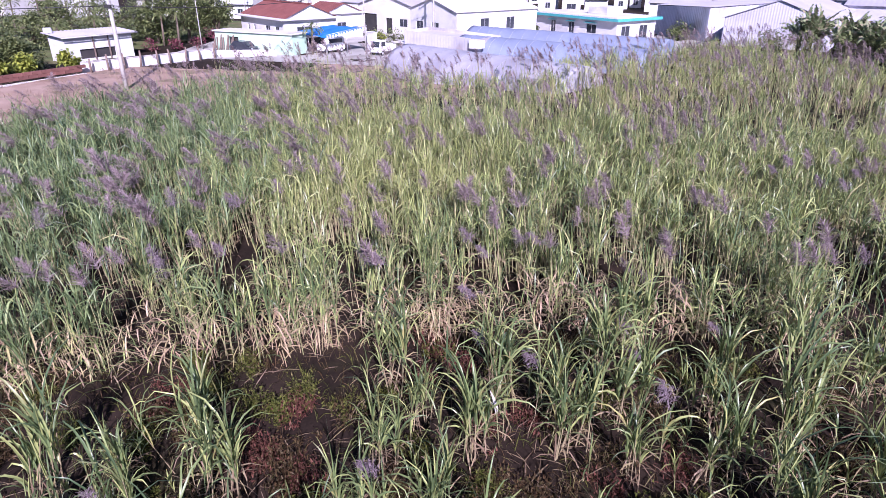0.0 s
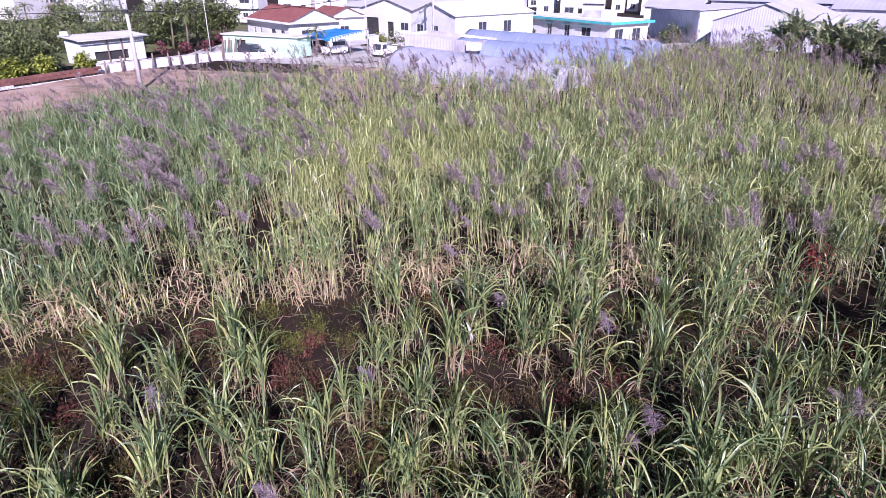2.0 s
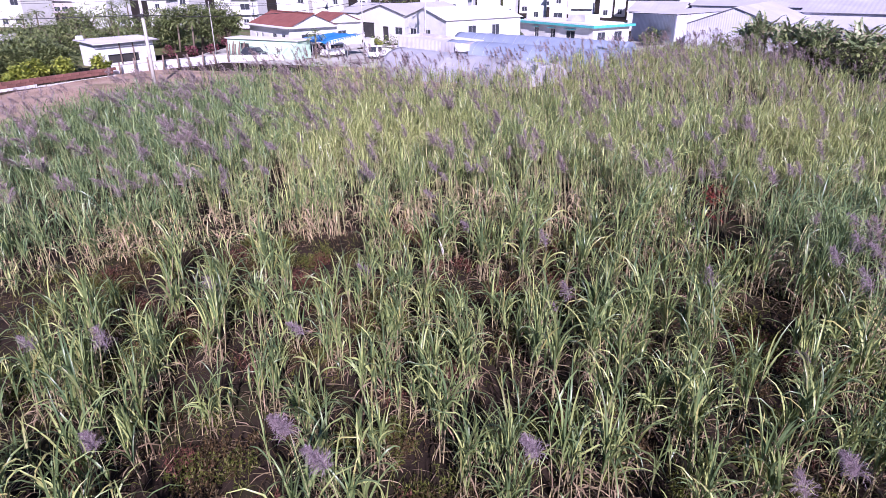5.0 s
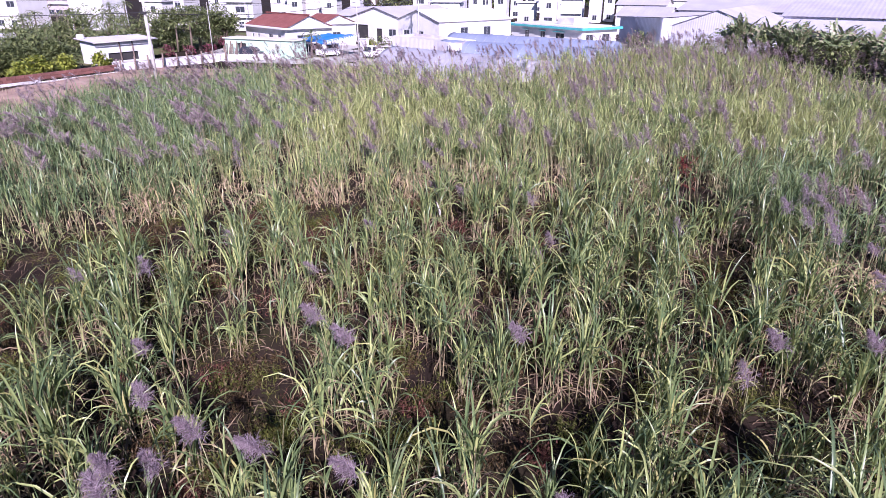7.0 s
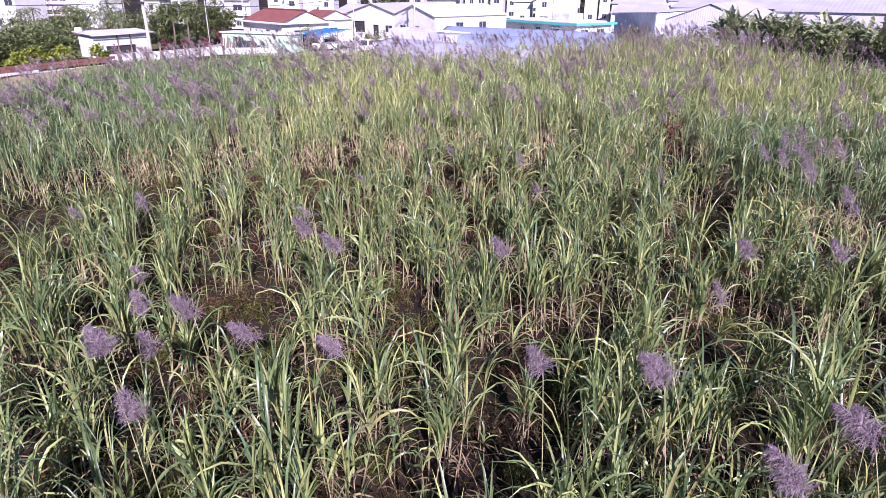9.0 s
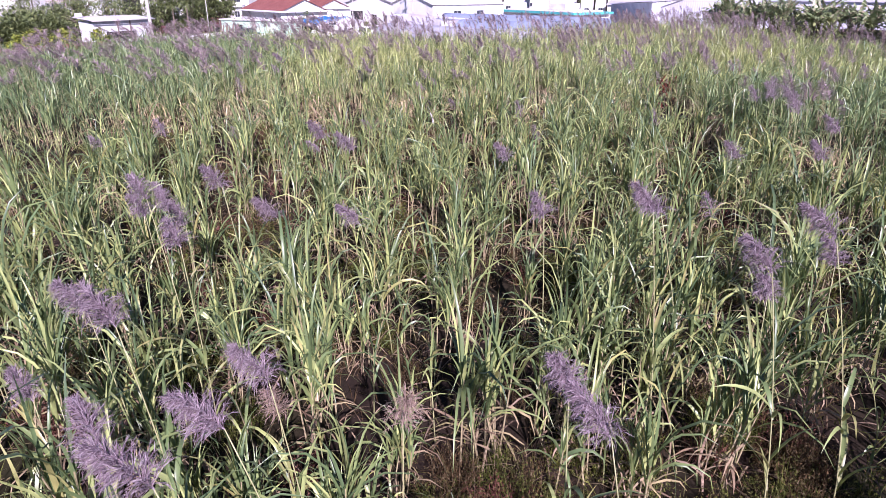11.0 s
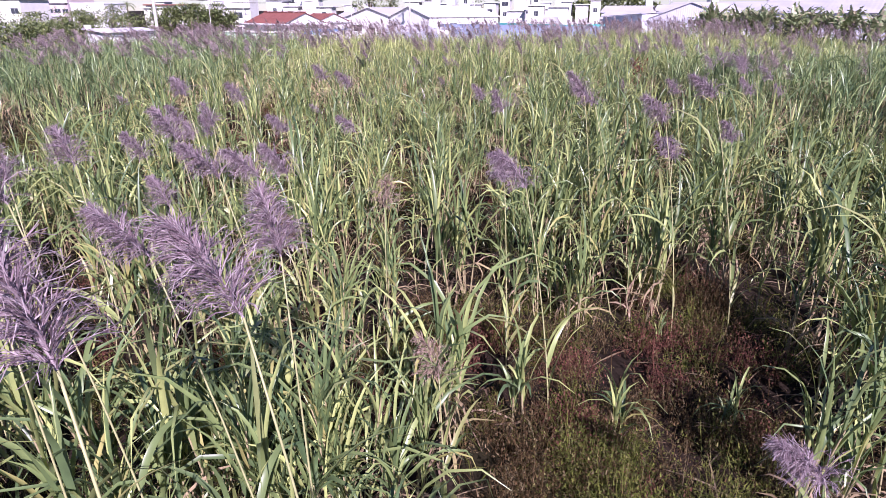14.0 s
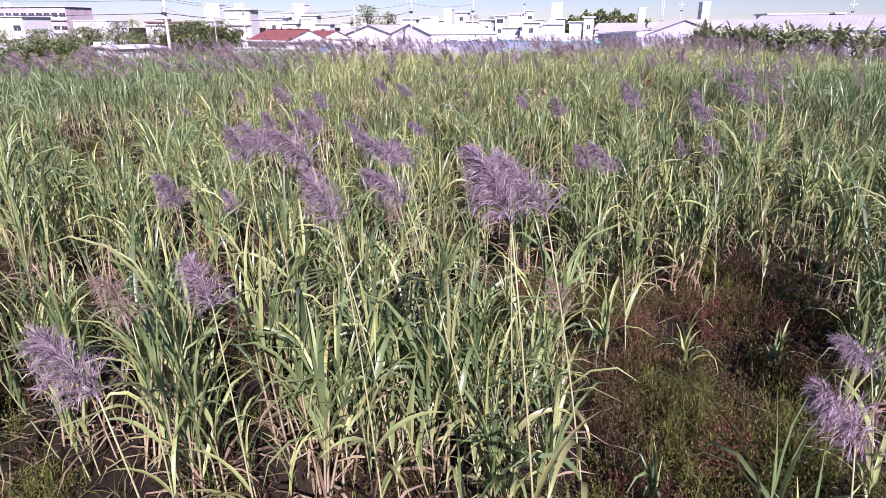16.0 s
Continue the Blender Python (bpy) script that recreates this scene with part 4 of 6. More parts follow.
TOWN_EAST = (
    (-5, 150, 17, 5.3, "two"), (-8, 230, 11, 9.8, "two"), (0, 180, 9, 6.6, "two"), (2, 240, 4, 12.8, "plain"), (9, 170, 8, 6.9, "two"),
    (27, 190, 2, 9.5, "plain"), (41, 170, 2, 10.4, "plain"), (59, 150, 16, 7.1, "one"), (65, 146, 2, 7.2, "brown"), (62, 120, 4, 4.0, "one"),
    (-77, 230, 9, 6.3, "two"), (-96, 210, 9, 9.2, "two"), (-128, 170, 7, 6.7, "two"), (-21, 170, 8, 6.2, "two"), (80, 140, 12, 4.0, "one"),
)
blocks = []
chance = random.Random(5)
for x, y, w, top_z, kind in TOWN_WEST + TOWN_EAST:
    n = 1 if kind != "two" or w <= 6 else (2 if w <= 10 else 3 if w <= 17 else 4)
    for k in range(n):
        lower = 1.0 if n == 1 or k == n // 2 else chance.uniform(0.68, 0.95)
        blocks.append((x + w * ((k + 0.5) / n - 0.5), y + (0 if n == 1 else chance.uniform(0, 14)), w / n * (1.0 if n == 1 else chance.uniform(0.7, 0.92)), top_z * lower, kind))
for i, (x, y, w, top_z, kind) in enumerate(blocks):
    rng = random.Random(i + 11)
    H = top_z + 1.5
    D = max(4.0, min(12.0, w * 0.8))
    words = {"plain": "white concrete rooftop tower", "brown": "dark brown rendered end block", "tier": "long pinkish apartment block with rows of windows"}
    h = thing("building", pose(x - w / 2, y, -1.5, 0, 0, rng.uniform(-6, 3)), words.get(kind, "white flat-roofed concrete house in the town"), "building", "town buildings")
    floors = max(1, int(H / 3.0))
    ops = []
    if kind not in ("plain", "brown"):
        n = 12 if kind == "tier" else max(1, min(6, int(w / 3.2)))
        for f in range(floors):
            for k in range(n):
                if kind == "tier" or rng.random() < 0.8:
                    c = w * (k + 0.5) / n
                    hw = 1.15 if kind == "tier" else min(rng.choice((0.6, 0.8, 1.1)), w / n * 0.4)
                    z = f * H / floors + 0.9
                    ops.append((c - hw, c + hw, z, z + min(1.3, H / floors - 1.2), "window"))
    wall = surface("brown_render", (0.10, 0.07, 0.07), (0.15, 0.11, 0.11), 0.5) if kind == "brown" else M_PINKISH if kind == "tier" else (M_CREAM if kind == "pink" or rng.random() < 0.3 else M_WHITE)
    shell(h, w, D, H, wall, ops)
    flat_roof(h, w, D, H, M_BRICK if kind == "pink" else M_WHITE, 0.15 if kind in ("plain", "brown") else 0.5, 0.3)
    if kind in ("two", "tier") and w > 5:
        part("roof_tank", bevelled(boxes((w * 0.3, w * 0.3 + 1.6, 1.5, 3.1, H + 0.3, H + 1.5)), 0.05), M_CREAM, h)
        for f in range(1, floors):
            part("floor_band", boxes((-0.1, w + 0.1, -0.7, -0.003, f * H / floors - 0.1, f * H / floors + 0.1)), M_WHITE, h)
for k, (x, y, z, L, a) in enumerate(((-42, 125, 4.2, 14, -20), (18, 165, 5.6, 12, -15), (15, 132, 4.4, 10, -20), (37, 190, 6.0, 16, -15))):
    h = thing("warehouse", pose(x - L / 2, y, -1.5, 0, 0, a), "workshop with a pale grey metal roof", "warehouse")
    shell(h, L, 12, z - 0.3, M_CREAM)
    gable_roof(h, L, 12, z - 0.3, 1.6, M_GREYROOF, 0.4, "x", 0.8, M_CREAM)


def mast(x, y, h):
    """A lattice mast with cross-arms."""
    t = thing("lattice_mast", pose(x, y, -1.5), "grey steel lattice mast with cross-arms above the roofs", "mast")
    for sx in (-0.5, 0.5):
        for sy in (-0.5, 0.5):
            part("leg", tube(bmesh.new(), [(sx, sy, 0), (sx * 0.3, sy * 0.3, h)], 0.06, 0.05, 5), M_STEEL, t)
    n = int(h / 1.4)
    for k in range(n):
        a, b = 0.5 - 0.35 * k / n, 0.5 - 0.35 * (k + 1) / n
        z0, z1 = h * k / n, h * (k + 1) / n
        part("brace", tube(bmesh.new(), [(-a, -a, z0), (b, -b, z1)], 0.035, 0.035, 4), M_STEEL, t)
        part("brace", tube(bmesh.new(), [(a, -a, z0), (-b, -b, z1)], 0.035, 0.035, 4), M_STEEL, t)
    for z in (h - 1.0, h - 2.2, h - 3.4):
        part("cross_arm", tube(bmesh.new(), [(-1.6, 0, z), (1.6, 0, z)], 0.06, 0.06, 5), M_STEEL, t)
        for x in (-1.5, -0.8, 0.8, 1.5):
            part("insulator", tube(bmesh.new(), [(x, 0, z), (x, 0, z - 0.35)], 0.06, 0.06, 6), M_DARK, t)


mast(34.5, 200, 17.5)
for k, (x, y, h) in enumerate(((-7.0, 160.0, 13.5), (31.0, 150.0, 11.5), (-66.0, 118.0, 10.5), (60.0, 128.0, 9.5), (72.0, 118.0, 8.5))):
    pole(x, y, h, 0.13, True)

# ---- trees ----


def tree(x, y, h, spread, material, seed, leaf=0.22, count=900, label="dark green broadleaf tree with a dense uneven crown", category="tree", name="tree", low=0.25):
    rng = np.random.default_rng(seed)
    z = float(ground_z(x, y))
    t = thing(name, pose(x, y, z), label, category, "village trees")
    bm = tube(bmesh.new(), [(0, 0, -0.2), (0.06 * h * rng.uniform(-1, 1), 0, h * 0.35), (0.05 * h * rng.uniform(-1, 1), 0.03 * h, h * 0.75)], 0.035 * h + 0.05, 0.015 * h, 8)
    part("trunk", bm, M_BARK, t)
    lobes = []
    for k in range(9):
        a = k * 2.4 + rng.uniform(-0.5, 0.5)
        rr = spread * (0.25 + 0.6 * rng.random())
        c = np.array([math.cos(a) * rr, math.sin(a) * rr, h * (low + (0.86 - low) * rng.random())])
        lobes.append((c, spread * rng.uniform(0.32, 0.55)))
        part("limb", tube(bmesh.new(), [(0, 0, h * 0.3), tuple(c * np.array([0.5, 0.5, 0.85])), tuple(c)], 0.02 * h, 0.006 * h, 5), M_BARK, t)
    lobes.append((np.array([0, 0, h * 0.85]), spread * 0.45))
    pts = []
    for c, r in lobes:
        n = count // len(lobes)
        d = rng.normal(size=(n, 3))
        d /= np.linalg.norm(d, axis=1, keepdims=True)
        p = c + d * (r * rng.uniform(0.55, 1.12, n) ** 0.7)[:, None] * np.array([1, 1, 0.8])
        pts.append(p[p[:, 2] > 0.1])
    pts = np.concatenate(pts)
    n = len(pts)
    v = blades(pts, rng.uniform(0, math.tau, n), np.radians(rng.uniform(-20, 60, n)), rng.uniform(0.7, 1.6, n) * leaf * 1.6, rng.uniform(0.6, 1.2, n) * leaf, np.radians(rng.uniform(20, 90, n)), 2)
    mesh_part("crown", quick_mesh("crown", *v), material, t)


def palm(x, y, h, seed, fr=1.6):
    rng = np.random.default_rng(seed)
    z = float(ground_z(x, y))
    t = thing("palm_tree", pose(x, y, z), "palm tree with arching feathered fronds", "palm tree", "village trees")
    part("trunk", tube(bmesh.new(), [(0, 0, -0.2), (0.1, 0.05, h * 0.5), (0.15, 0.1, h)], 0.16, 0.1, 8), M_BARK, t)
    for k in range(13):
        az, up = k * 2.4 + rng.uniform(-0.2, 0.2), rng.uniform(0.1, 1.2)
        base = np.array([[0.15, 0.1, h]])
        s = np.linspace(0.1, 1, 14)
        e = up - 1.6 * s ** 1.3
        r = np.cumsum(np.cos(e)) / 14 * fr
        zz = np.cumsum(np.sin(e)) / 14 * fr
        p = base + np.stack([r * math.cos(az), r * math.sin(az), zz], -1)
        two = np.concatenate([p, p])
        sides = np.concatenate([np.full(14, az + 1.0), np.full(14, az - 1.0)])
        leaflet = blades(two, sides, np.tile(e, 2) + 0.2, np.tile(0.55 * np.sin(np.pi * (0.12 + 0.85 * s)) + 0.1, 2), np.full(28, 0.07), np.full(28, 1.0), 2)
        mesh_part("frond", quick_mesh("frond", *leaflet), M_TREE, t)


def banana(x, y, h, seed):
    rng = np.random.default_rng(seed)
    z = float(ground_z(x, y))
    t = thing("banana_plant", pose(x, y, z, 0, 0, rng.uniform(0, 360)), "banana plant with broad wind-torn leaves", "banana plant", "banana grove")
    stems = 3
    for k in range(stems):
        ox, oy, hh = rng.uniform(-0.9, 0.9), rng.uniform(-0.9, 0.9), h * rng.uniform(0.7, 1.0)
        part("stem", tube(bmesh.new(), [(ox, oy, -0.2), (ox * 1.1, oy, hh * 0.35), (ox * 1.15, oy, hh * 0.50)], 0.13, 0.07, 7), M_BARK, t)
        for j in range(8):
            az, up, ln = rng.uniform(0, math.tau), rng.uniform(0.7, 1.5), rng.uniform(2.0, 3.3)
            dr = rng.uniform(0.2, 2.1)
            s = np.linspace(0.0, 1, 11)
            e = up - dr * s ** 1.6
            step = ln / 11
            r, zz = np.cumsum(np.cos(e)) * step, np.cumsum(np.sin(e)) * step
            p = np.stack([ox * 1.1 + r * math.cos(az), oy + r * math.sin(az), hh * 0.36 + zz], -1)
            across = np.array([-math.sin(az), math.cos(az), 0.0])
            half = 0.29 * np.sin(np.pi * (0.06 + 0.9 * s)) ** 0.55
            cv, cq = [], []
            for i in range(10):
                for sd in (-1, 1):
                    tip = across * sd * half[i + 1] * rng.uniform(0.8, 1.1) - np.array([0, 0, 1.0]) * half[i + 1] * rng.uniform(0.0, 0.9)
                    cq.append([len(cv), len(cv) + 1, len(cv) + 2, len(cv) + 3])
                    cv += [p[i], p[i] + tip + (p[i + 1] - p[i]) * rng.uniform(0.0, 0.3), p[i + 1] + tip, p[i + 1]]
            strips = (np.array(cv), np.array(cq))
            rib = blades(np.array([[ox * 1.1, oy, hh * 0.34]]), np.array([az]), np.array([up]), np.array([ln]), np.array([0.06]), np.array([dr]), 7, root=1.0)
            mesh_part("leaf", quick_mesh("leaf", *joined([strips, rib])), M_BANANA, t)


# trees: x, y, height, spread, leaves
GARDEN_TREES = (
    (-60.5, 82.0, 5.8, 3.0, 2800), (-57.0, 84.0, 6.4, 3.2, 2800), (-53.6, 86.5, 5.8, 2.7, 2400), (-63.5, 87, 6.0, 3.2, 1800), (-57, 90, 6.8, 3.2, 1800), (-70, 74, 4.6, 2.6, 900),
    (-75, 80, 5.4, 2.8, 900), (-80, 73, 4.8, 2.8, 900), (-86, 82, 5.2, 3.0, 900), (-92, 76, 5.4, 3.0, 800), (-99, 84, 5.8, 3.4, 800), (-78, 92, 5.6, 3.0, 800),
    (-70, 94, 5.4, 2.8, 800), (-88, 98, 6.0, 3.2, 800), (-106, 92, 6.0, 3.4, 800),
)
WALL_TREES = (
    (-59.2, 56.4, 3.3, 2.4, 2600), (-63.0, 57.0, 3.6, 3.4, 3200), (-67.0, 53.0, 3.8, 3.8, 3200), (-61.0, 52.5, 3.0, 2.8, 2600), (-69, 47, 3.2, 3.2, 2400), (-47, 150, 11.3, 4.2, 1100),
    (-43, 155, 9.5, 3.4, 900), (-24.8, 200, 9.6, 4.0, 700), (-19, 203, 9.0, 3.6, 700), (-72, 66, 4.2, 3.2, 1000), (-78, 66, 4.4, 3.4, 1000), (-85, 70, 4.8, 3.6, 1000),
    (-92, 68, 4.6, 3.6, 1000), (-74, 86, 5.4, 3.4, 900), (-66, 80, 5.0, 3.0, 1000),
)
BACK_TREES = (
    (-82, 88, 5.6, 3.4, 900), (-98, 76, 5.0, 3.8, 900), (-68, 100, 5.6, 3.4, 800), (-62, 96, 5.4, 3.2, 800), (-96, 100, 6.0, 3.8, 800), (-112, 84, 6.0, 4.0, 800),
    (-63.5, 76, 3.4, 2.6, 900), (-67, 88, 4.6, 3.0, 800), (-60.5, 70.5, 2.4, 2.0, 800), (-76, 77, 4.2, 3.0, 900), (-70.5, 62, 3.4, 2.6, 900), (-81, 60, 3.6, 3.2, 900),
    (-11.5, 103.0, 4.6, 0.9, 500), (11.6, 101.0, 2.6, 2.0, 700),
)
for k, (x, y, h, s, c) in enumerate(GARDEN_TREES + WALL_TREES + BACK_TREES):
    tree(x, y, h, s, M_TREE, 100 + k, leaf=0.26 if y < 110 else 0.36, count=int(c * (1.0 if c > 1500 else 1.15)), low=0.12)
for k, (x, y, h, s) in enumerate(((-56.4, 51.0, 2.4, 1.3), (-55.6, 53.6, 2.2, 1.2), (-57.2, 48.8, 1.9, 1.2), (-54.0, 57.6, 2.3, 0.95), (-58.4, 46.0, 1.7, 1.0))):
    tree(x, y, h, s, M_TREE_Y, 200 + k, 0.30, 700, "shrub with large yellow-green variegated leaves", "shrub", "shrub", 0.2)
for k, (x, y, h, s) in enumerate(((-30.5, 88, 2.0, 1.4), (-27.6, 87, 2.2, 1.5), (-25.0, 86.0, 2.0, 1.4), (-28.8, 84.4, 1.9, 0.9), (-9.6, 101.5, 2.1, 1.1))):
    tree(x, y, h, s, M_TREE_Y if k == 3 else M_TREE, 220 + k, 0.2, 380, "rounded garden shrub in a yard", "shrub", "shrub", 0.15)
for k, (x, y, h, s) in enumerate(((-56.5, 74.6, 1.5, 1.0), (-54.2, 76.5, 1.4, 0.9), (-50.2, 79.5, 2.6, 1.1), (-52.0, 78.4, 1.4, 0.9), (-12.6, 101.8, 1.6, 0.7))):
    tree(x, y, h, s, M_BOUG, 240 + k, 0.15, 380, "bougainvillea bush with magenta bracts by the garden wall", "shrub", "shrub", 0.15)
for k, (x, y, h) in enumerate(((-80.5, 95, 6.0), (-77.4, 95, 6.3), (-93.5, 92, 4.6), (-89.4, 95, 5.0), (-55.6, 79.5, 4.4), (-58.6, 80.5, 4.0), (-35.0, 76.0, 3.2), (-98, 86, 4.4), (-66, 70, 3.4), (-63, 73, 4.0), (-70, 84, 4.6), (-74, 72, 3.6), (-60, 92, 5.2), (-84, 79, 4.6), (-79, 84, 5.0))):
    palm(x, y, h, 300 + k)
for k, (x, y, h) in enumerate(((20.6, 74.5, 5.2), (21.2, 72.5, 5.6), (22.0, 69.5, 5.4), (23.6, 66.0, 5.2), (25.0, 63.0, 5.6), (26.6, 60.5, 5.0), (28.4, 58.5, 5.4), (30.6, 60.5, 5.6), (28.0, 65.0, 5.6), (25.4, 70.0, 5.6),
                               (32.6, 57.0, 5.0), (31.5, 52.5, 4.0), (33.8, 54.0, 4.4), (20.8, 73.5, 5.2), (24.4, 67.5, 5.4), (27.2, 62.5, 5.4), (29.8, 57.0, 4.8), (35.0, 58.0, 5.0), (34.5, 49.0, 3.8), (23.2, 72.0, 5.4))):
    banana(x, y, h * 1.4, 400 + k)


for k, (x, y, h, s) in enumerate(((16.6, 73.0, 2.8, 1.7), (19.2, 70.0, 3.2, 1.9), (21.6, 67.0, 3.2, 1.9), (23.4, 63.8, 3.2, 1.9), (24.8, 60.6, 3.2, 1.9), (26.8, 57.8, 3.2, 1.9), (29.4, 55.4, 3.0, 1.9), (31.8, 51.0, 2.8, 1.8), (33.6, 47.6, 2.6, 1.8))):
    tree(x, y, h, s, M_TREE, 260 + k, 0.24, 700, "tangled dark undergrowth below the banana plants", "shrub", "shrub", 0.1)


def far_woods():
    rng = np.random.default_rng(77)
    n = 2600
    x = rng.uniform(6, 46, n)
    z = rng.uniform(0, 1, n) ** 0.6 * (11.5 - 0.012 * (x - 24) ** 2 + 1.2 * np.sin(x * 0.9))
    p = np.stack([x, 300 + rng.uniform(-4, 4, n), z - 1], -1)
    v = blades(p, rng.uniform(0, math.tau, n), np.radians(rng.uniform(0, 80, n)), rng.uniform(1.2, 2.4, n), rng.uniform(0.9, 1.6, n), np.radians(rng.uniform(10, 90, n)), 2)
    tagged(mesh_part("woods", quick_mesh("woods", *v), M_TREE), "dark wooded rise behind the town", "woods", kind="stuff")


far_woods()

# ---- the cane ----
FIELD = np.array(((-31.5, -14), (-31.5, 36), (-29.2, 46.5), (-25.2, 53), (-18, 51.5), (-11.5, 47.5), (-8.5, 49), (-5.8, 54), (-1.8, 60), (3, 64.5), (10, 73), (15, 76), (20, 69), (21, 56), (23.5, 45), (29, 33), (31, -14)))
NEAR_EDGE = np.array(((-32, -6), (-20, 2.5), (-15.2, 9.4), (-11.6, 11.4), (-8, 12.9), (-3, 14.9), (2.5, 15.6), (6.0, 12.5), (9.0, 7.0), (14, 2.0), (32, -8)))


def inside(x, y, poly):
    ok = np.zeros(len(x), bool)
    for (x0, y0), (x1, y1) in zip(poly, np.roll(poly, -1, 0)):
        hit = (y0 > y) != (y1 > y)
        ok ^= hit & (x < (x1 - x0) * (y - y0) / (y1 - y0 + 1e-9) + x0)
    return ok


def soft_noise(x, y, s):
    return np.sin(x * s + 1.3 * np.sin(y * s * 0.7)) * np.cos(y * s * 1.1 + 1.7 * np.sin(x * s * 0.6 + 1))


def feet(rng, n, x0, x1, y0, y1):
    stools = n // 5
    sx, sy = rng.uniform(x0, x1, stools), rng.uniform(y0, y1, stools)
    at = rng.integers(0, stools, n)
    x, y = sx[at] + rng.normal(0, 0.2, n), sy[at] + rng.normal(0, 0.2, n)
    edge = np.interp(x, NEAR_EDGE[:, 0], NEAR_EDGE[:, 1])
    keep = inside(x, y, FIELD) & (y > edge)
    hollow = ((x - 5.8) / 1.3) ** 2 + ((y - 17.6) / 5.0) ** 2 < 1
    keep &= ~(hollow & (rng.random(n) < 0.88))
    keep &= (soft_noise(x, y, 0.55) > -0.7) | (rng.random(n) < 0.4)
    keep &= (soft_noise(x + 7, y, 1.5) > -0.45) | (rng.random(n) < 0.35)
    x, y = x[keep], y[keep]
    return np.stack([x, y, ground_z(x, y)], -1), (y - edge[keep])


def cane_field():
    rng = np.random.default_rng(5)
    field = thing("sugarcane_field", pose(0, 0, 0), "dense field of tall green sugarcane with dry lower leaves", "sugarcane", kind="stuff")
    st, gr, lush_shaded, dr = [], [], [], []
    for n, y0, y1, leaves, segs, ll, lw, dead, tall in ((13500, -14, 18, 10, 4, 1.0, 0.031, 2, 1.7), (14500, 18, 34, 9, 3, 1.0, 0.034, 1, 1.65), (15500, 34, 80, 6, 2, 0.95, 0.042, 0, 1.5)):
        f, deep = feet(rng, n, -32, 32, y0, y1)
        h = tall + 0.22 * soft_noise(f[:, 0], f[:, 1], 0.35) + 0.18 * soft_noise(f[:, 0], f[:, 1] + 3, 1.3) + rng.normal(0, 0.26, len(f))
        h = np.clip(h, 0.9, 2.6) * (0.97 + 0.03 * smooth(0, 2.0, deep))
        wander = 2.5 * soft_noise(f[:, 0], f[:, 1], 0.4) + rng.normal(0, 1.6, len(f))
        # lush cane on the left; on the right the dark leaves paint the shaded edge
        rank_shaded = (f[:, 0] + wander < -14.5 - 0.3 * np.maximum(f[:, 1] - 16, 0)) | ((f[:, 0] + wander > 5.5) & (f[:, 1] < 17))
        for choice, longer, greens in ((~rank_shaded, 1.0, gr), (rank_shaded, 1.15, lush_shaded)):
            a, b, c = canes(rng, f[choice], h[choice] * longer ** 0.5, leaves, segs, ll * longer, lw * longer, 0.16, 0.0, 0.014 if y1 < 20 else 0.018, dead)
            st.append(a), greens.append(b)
            if c:
                dr.append(c)
    f, deep = feet(rng, 26000, -31, 14, 2, 22)
    f = f[(deep < 1.0) & (soft_noise(f[:, 0], f[:, 1] + 7, 0.9) + rng.normal(0, 0.25, len(f)) > -0.14)]
    m = 4 * len(f)
    b = np.repeat(f, 4, 0) + np.stack([rng.normal(0, 0.08, m), rng.normal(0, 0.08, m), rng.uniform(0.1, 1.35, m)], -1)
    dr.append(blades(b, rng.uniform(0, math.tau, m), np.radians(rng.uniform(-30, 80, m)), rng.uniform(0.4, 0.9, m), rng.uniform(0.02, 0.045, m), np.radians(rng.uniform(50, 160, m)), 3))
    f, deep = feet(rng, 15000, -31, 14, 2, 22)
    f = f[deep < 0.9]
    m = 3 * len(f)
    b = np.repeat(f, 3, 0) + np.stack([rng.normal(0, 0.08, m), rng.normal(0, 0.08, m), rng.uniform(0.0, 1.1, m)], -1)
    gr.append(blades(b, rng.uniform(0, math.tau, m), np.radians(rng.uniform(20, 85, m)), rng.uniform(0.6, 1.1, m), rng.uniform(0.022, 0.036, m), np.radians(rng.uniform(40, 140, m)), 4))
    for name, pieces, material in (("stalks", st, M_STALK), ("leaves", gr, M_CANE), ("leaves", lush_shaded, M_CANE_LUSH_SHADED), ("dry_leaves", dr, M_DRY)):
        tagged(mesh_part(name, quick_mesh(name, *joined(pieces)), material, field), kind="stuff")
    # flower heads of the field
    bent = [plume(np.random.default_rng(930 + k), 0.60, 170, 0, 0.6, 0.010, spread=1.1) for k in range(5)]
    heads = [plume(np.random.default_rng(900 + k), 0.56, 170, 0, 0.25, 0.010, spread=1.15) for k in range(5)]
    far_heads = [plume(np.random.default_rng(950 + k), 0.64, 70, 0, 0.2, 0.022, spread=0.9) for k in range(5)]
    f, deep = feet(rng, 17000, -32, 32, 8, 80)
    left = smooth(-2, -26, f[:, 0])
    dist = smooth(20, 48, f[:, 1])
    keep = rng.random(len(f)) < (0.12 + 0.19 * left + 0.12 * dist + 0.06 * smooth(3, 10, f[:, 0])) * np.where((f[:, 0] > 7) & (f[:, 1] < 44), 0.62, 1.0)
    f = f[keep]
    pieces, bars = [], []
    for k, p in enumerate(f):
        v, q = (bent if p[0] < -9 - 4 * rng.random() and p[1] < 40 else heads if p[1] < 30 else far_heads)[k % 5]
        a, s = rng.normal(0, 0.8), rng.uniform(0.8, 1.25) * (1.2 if p[1] < 32 else 1.0)
        c, d = math.cos(a), math.sin(a)
        hgt = rng.uniform(2.1, 2.8) + 0.5 * float(smooth(14, 32, p[1])) * rng.random() - 0.8 * min(0.0, p[2])
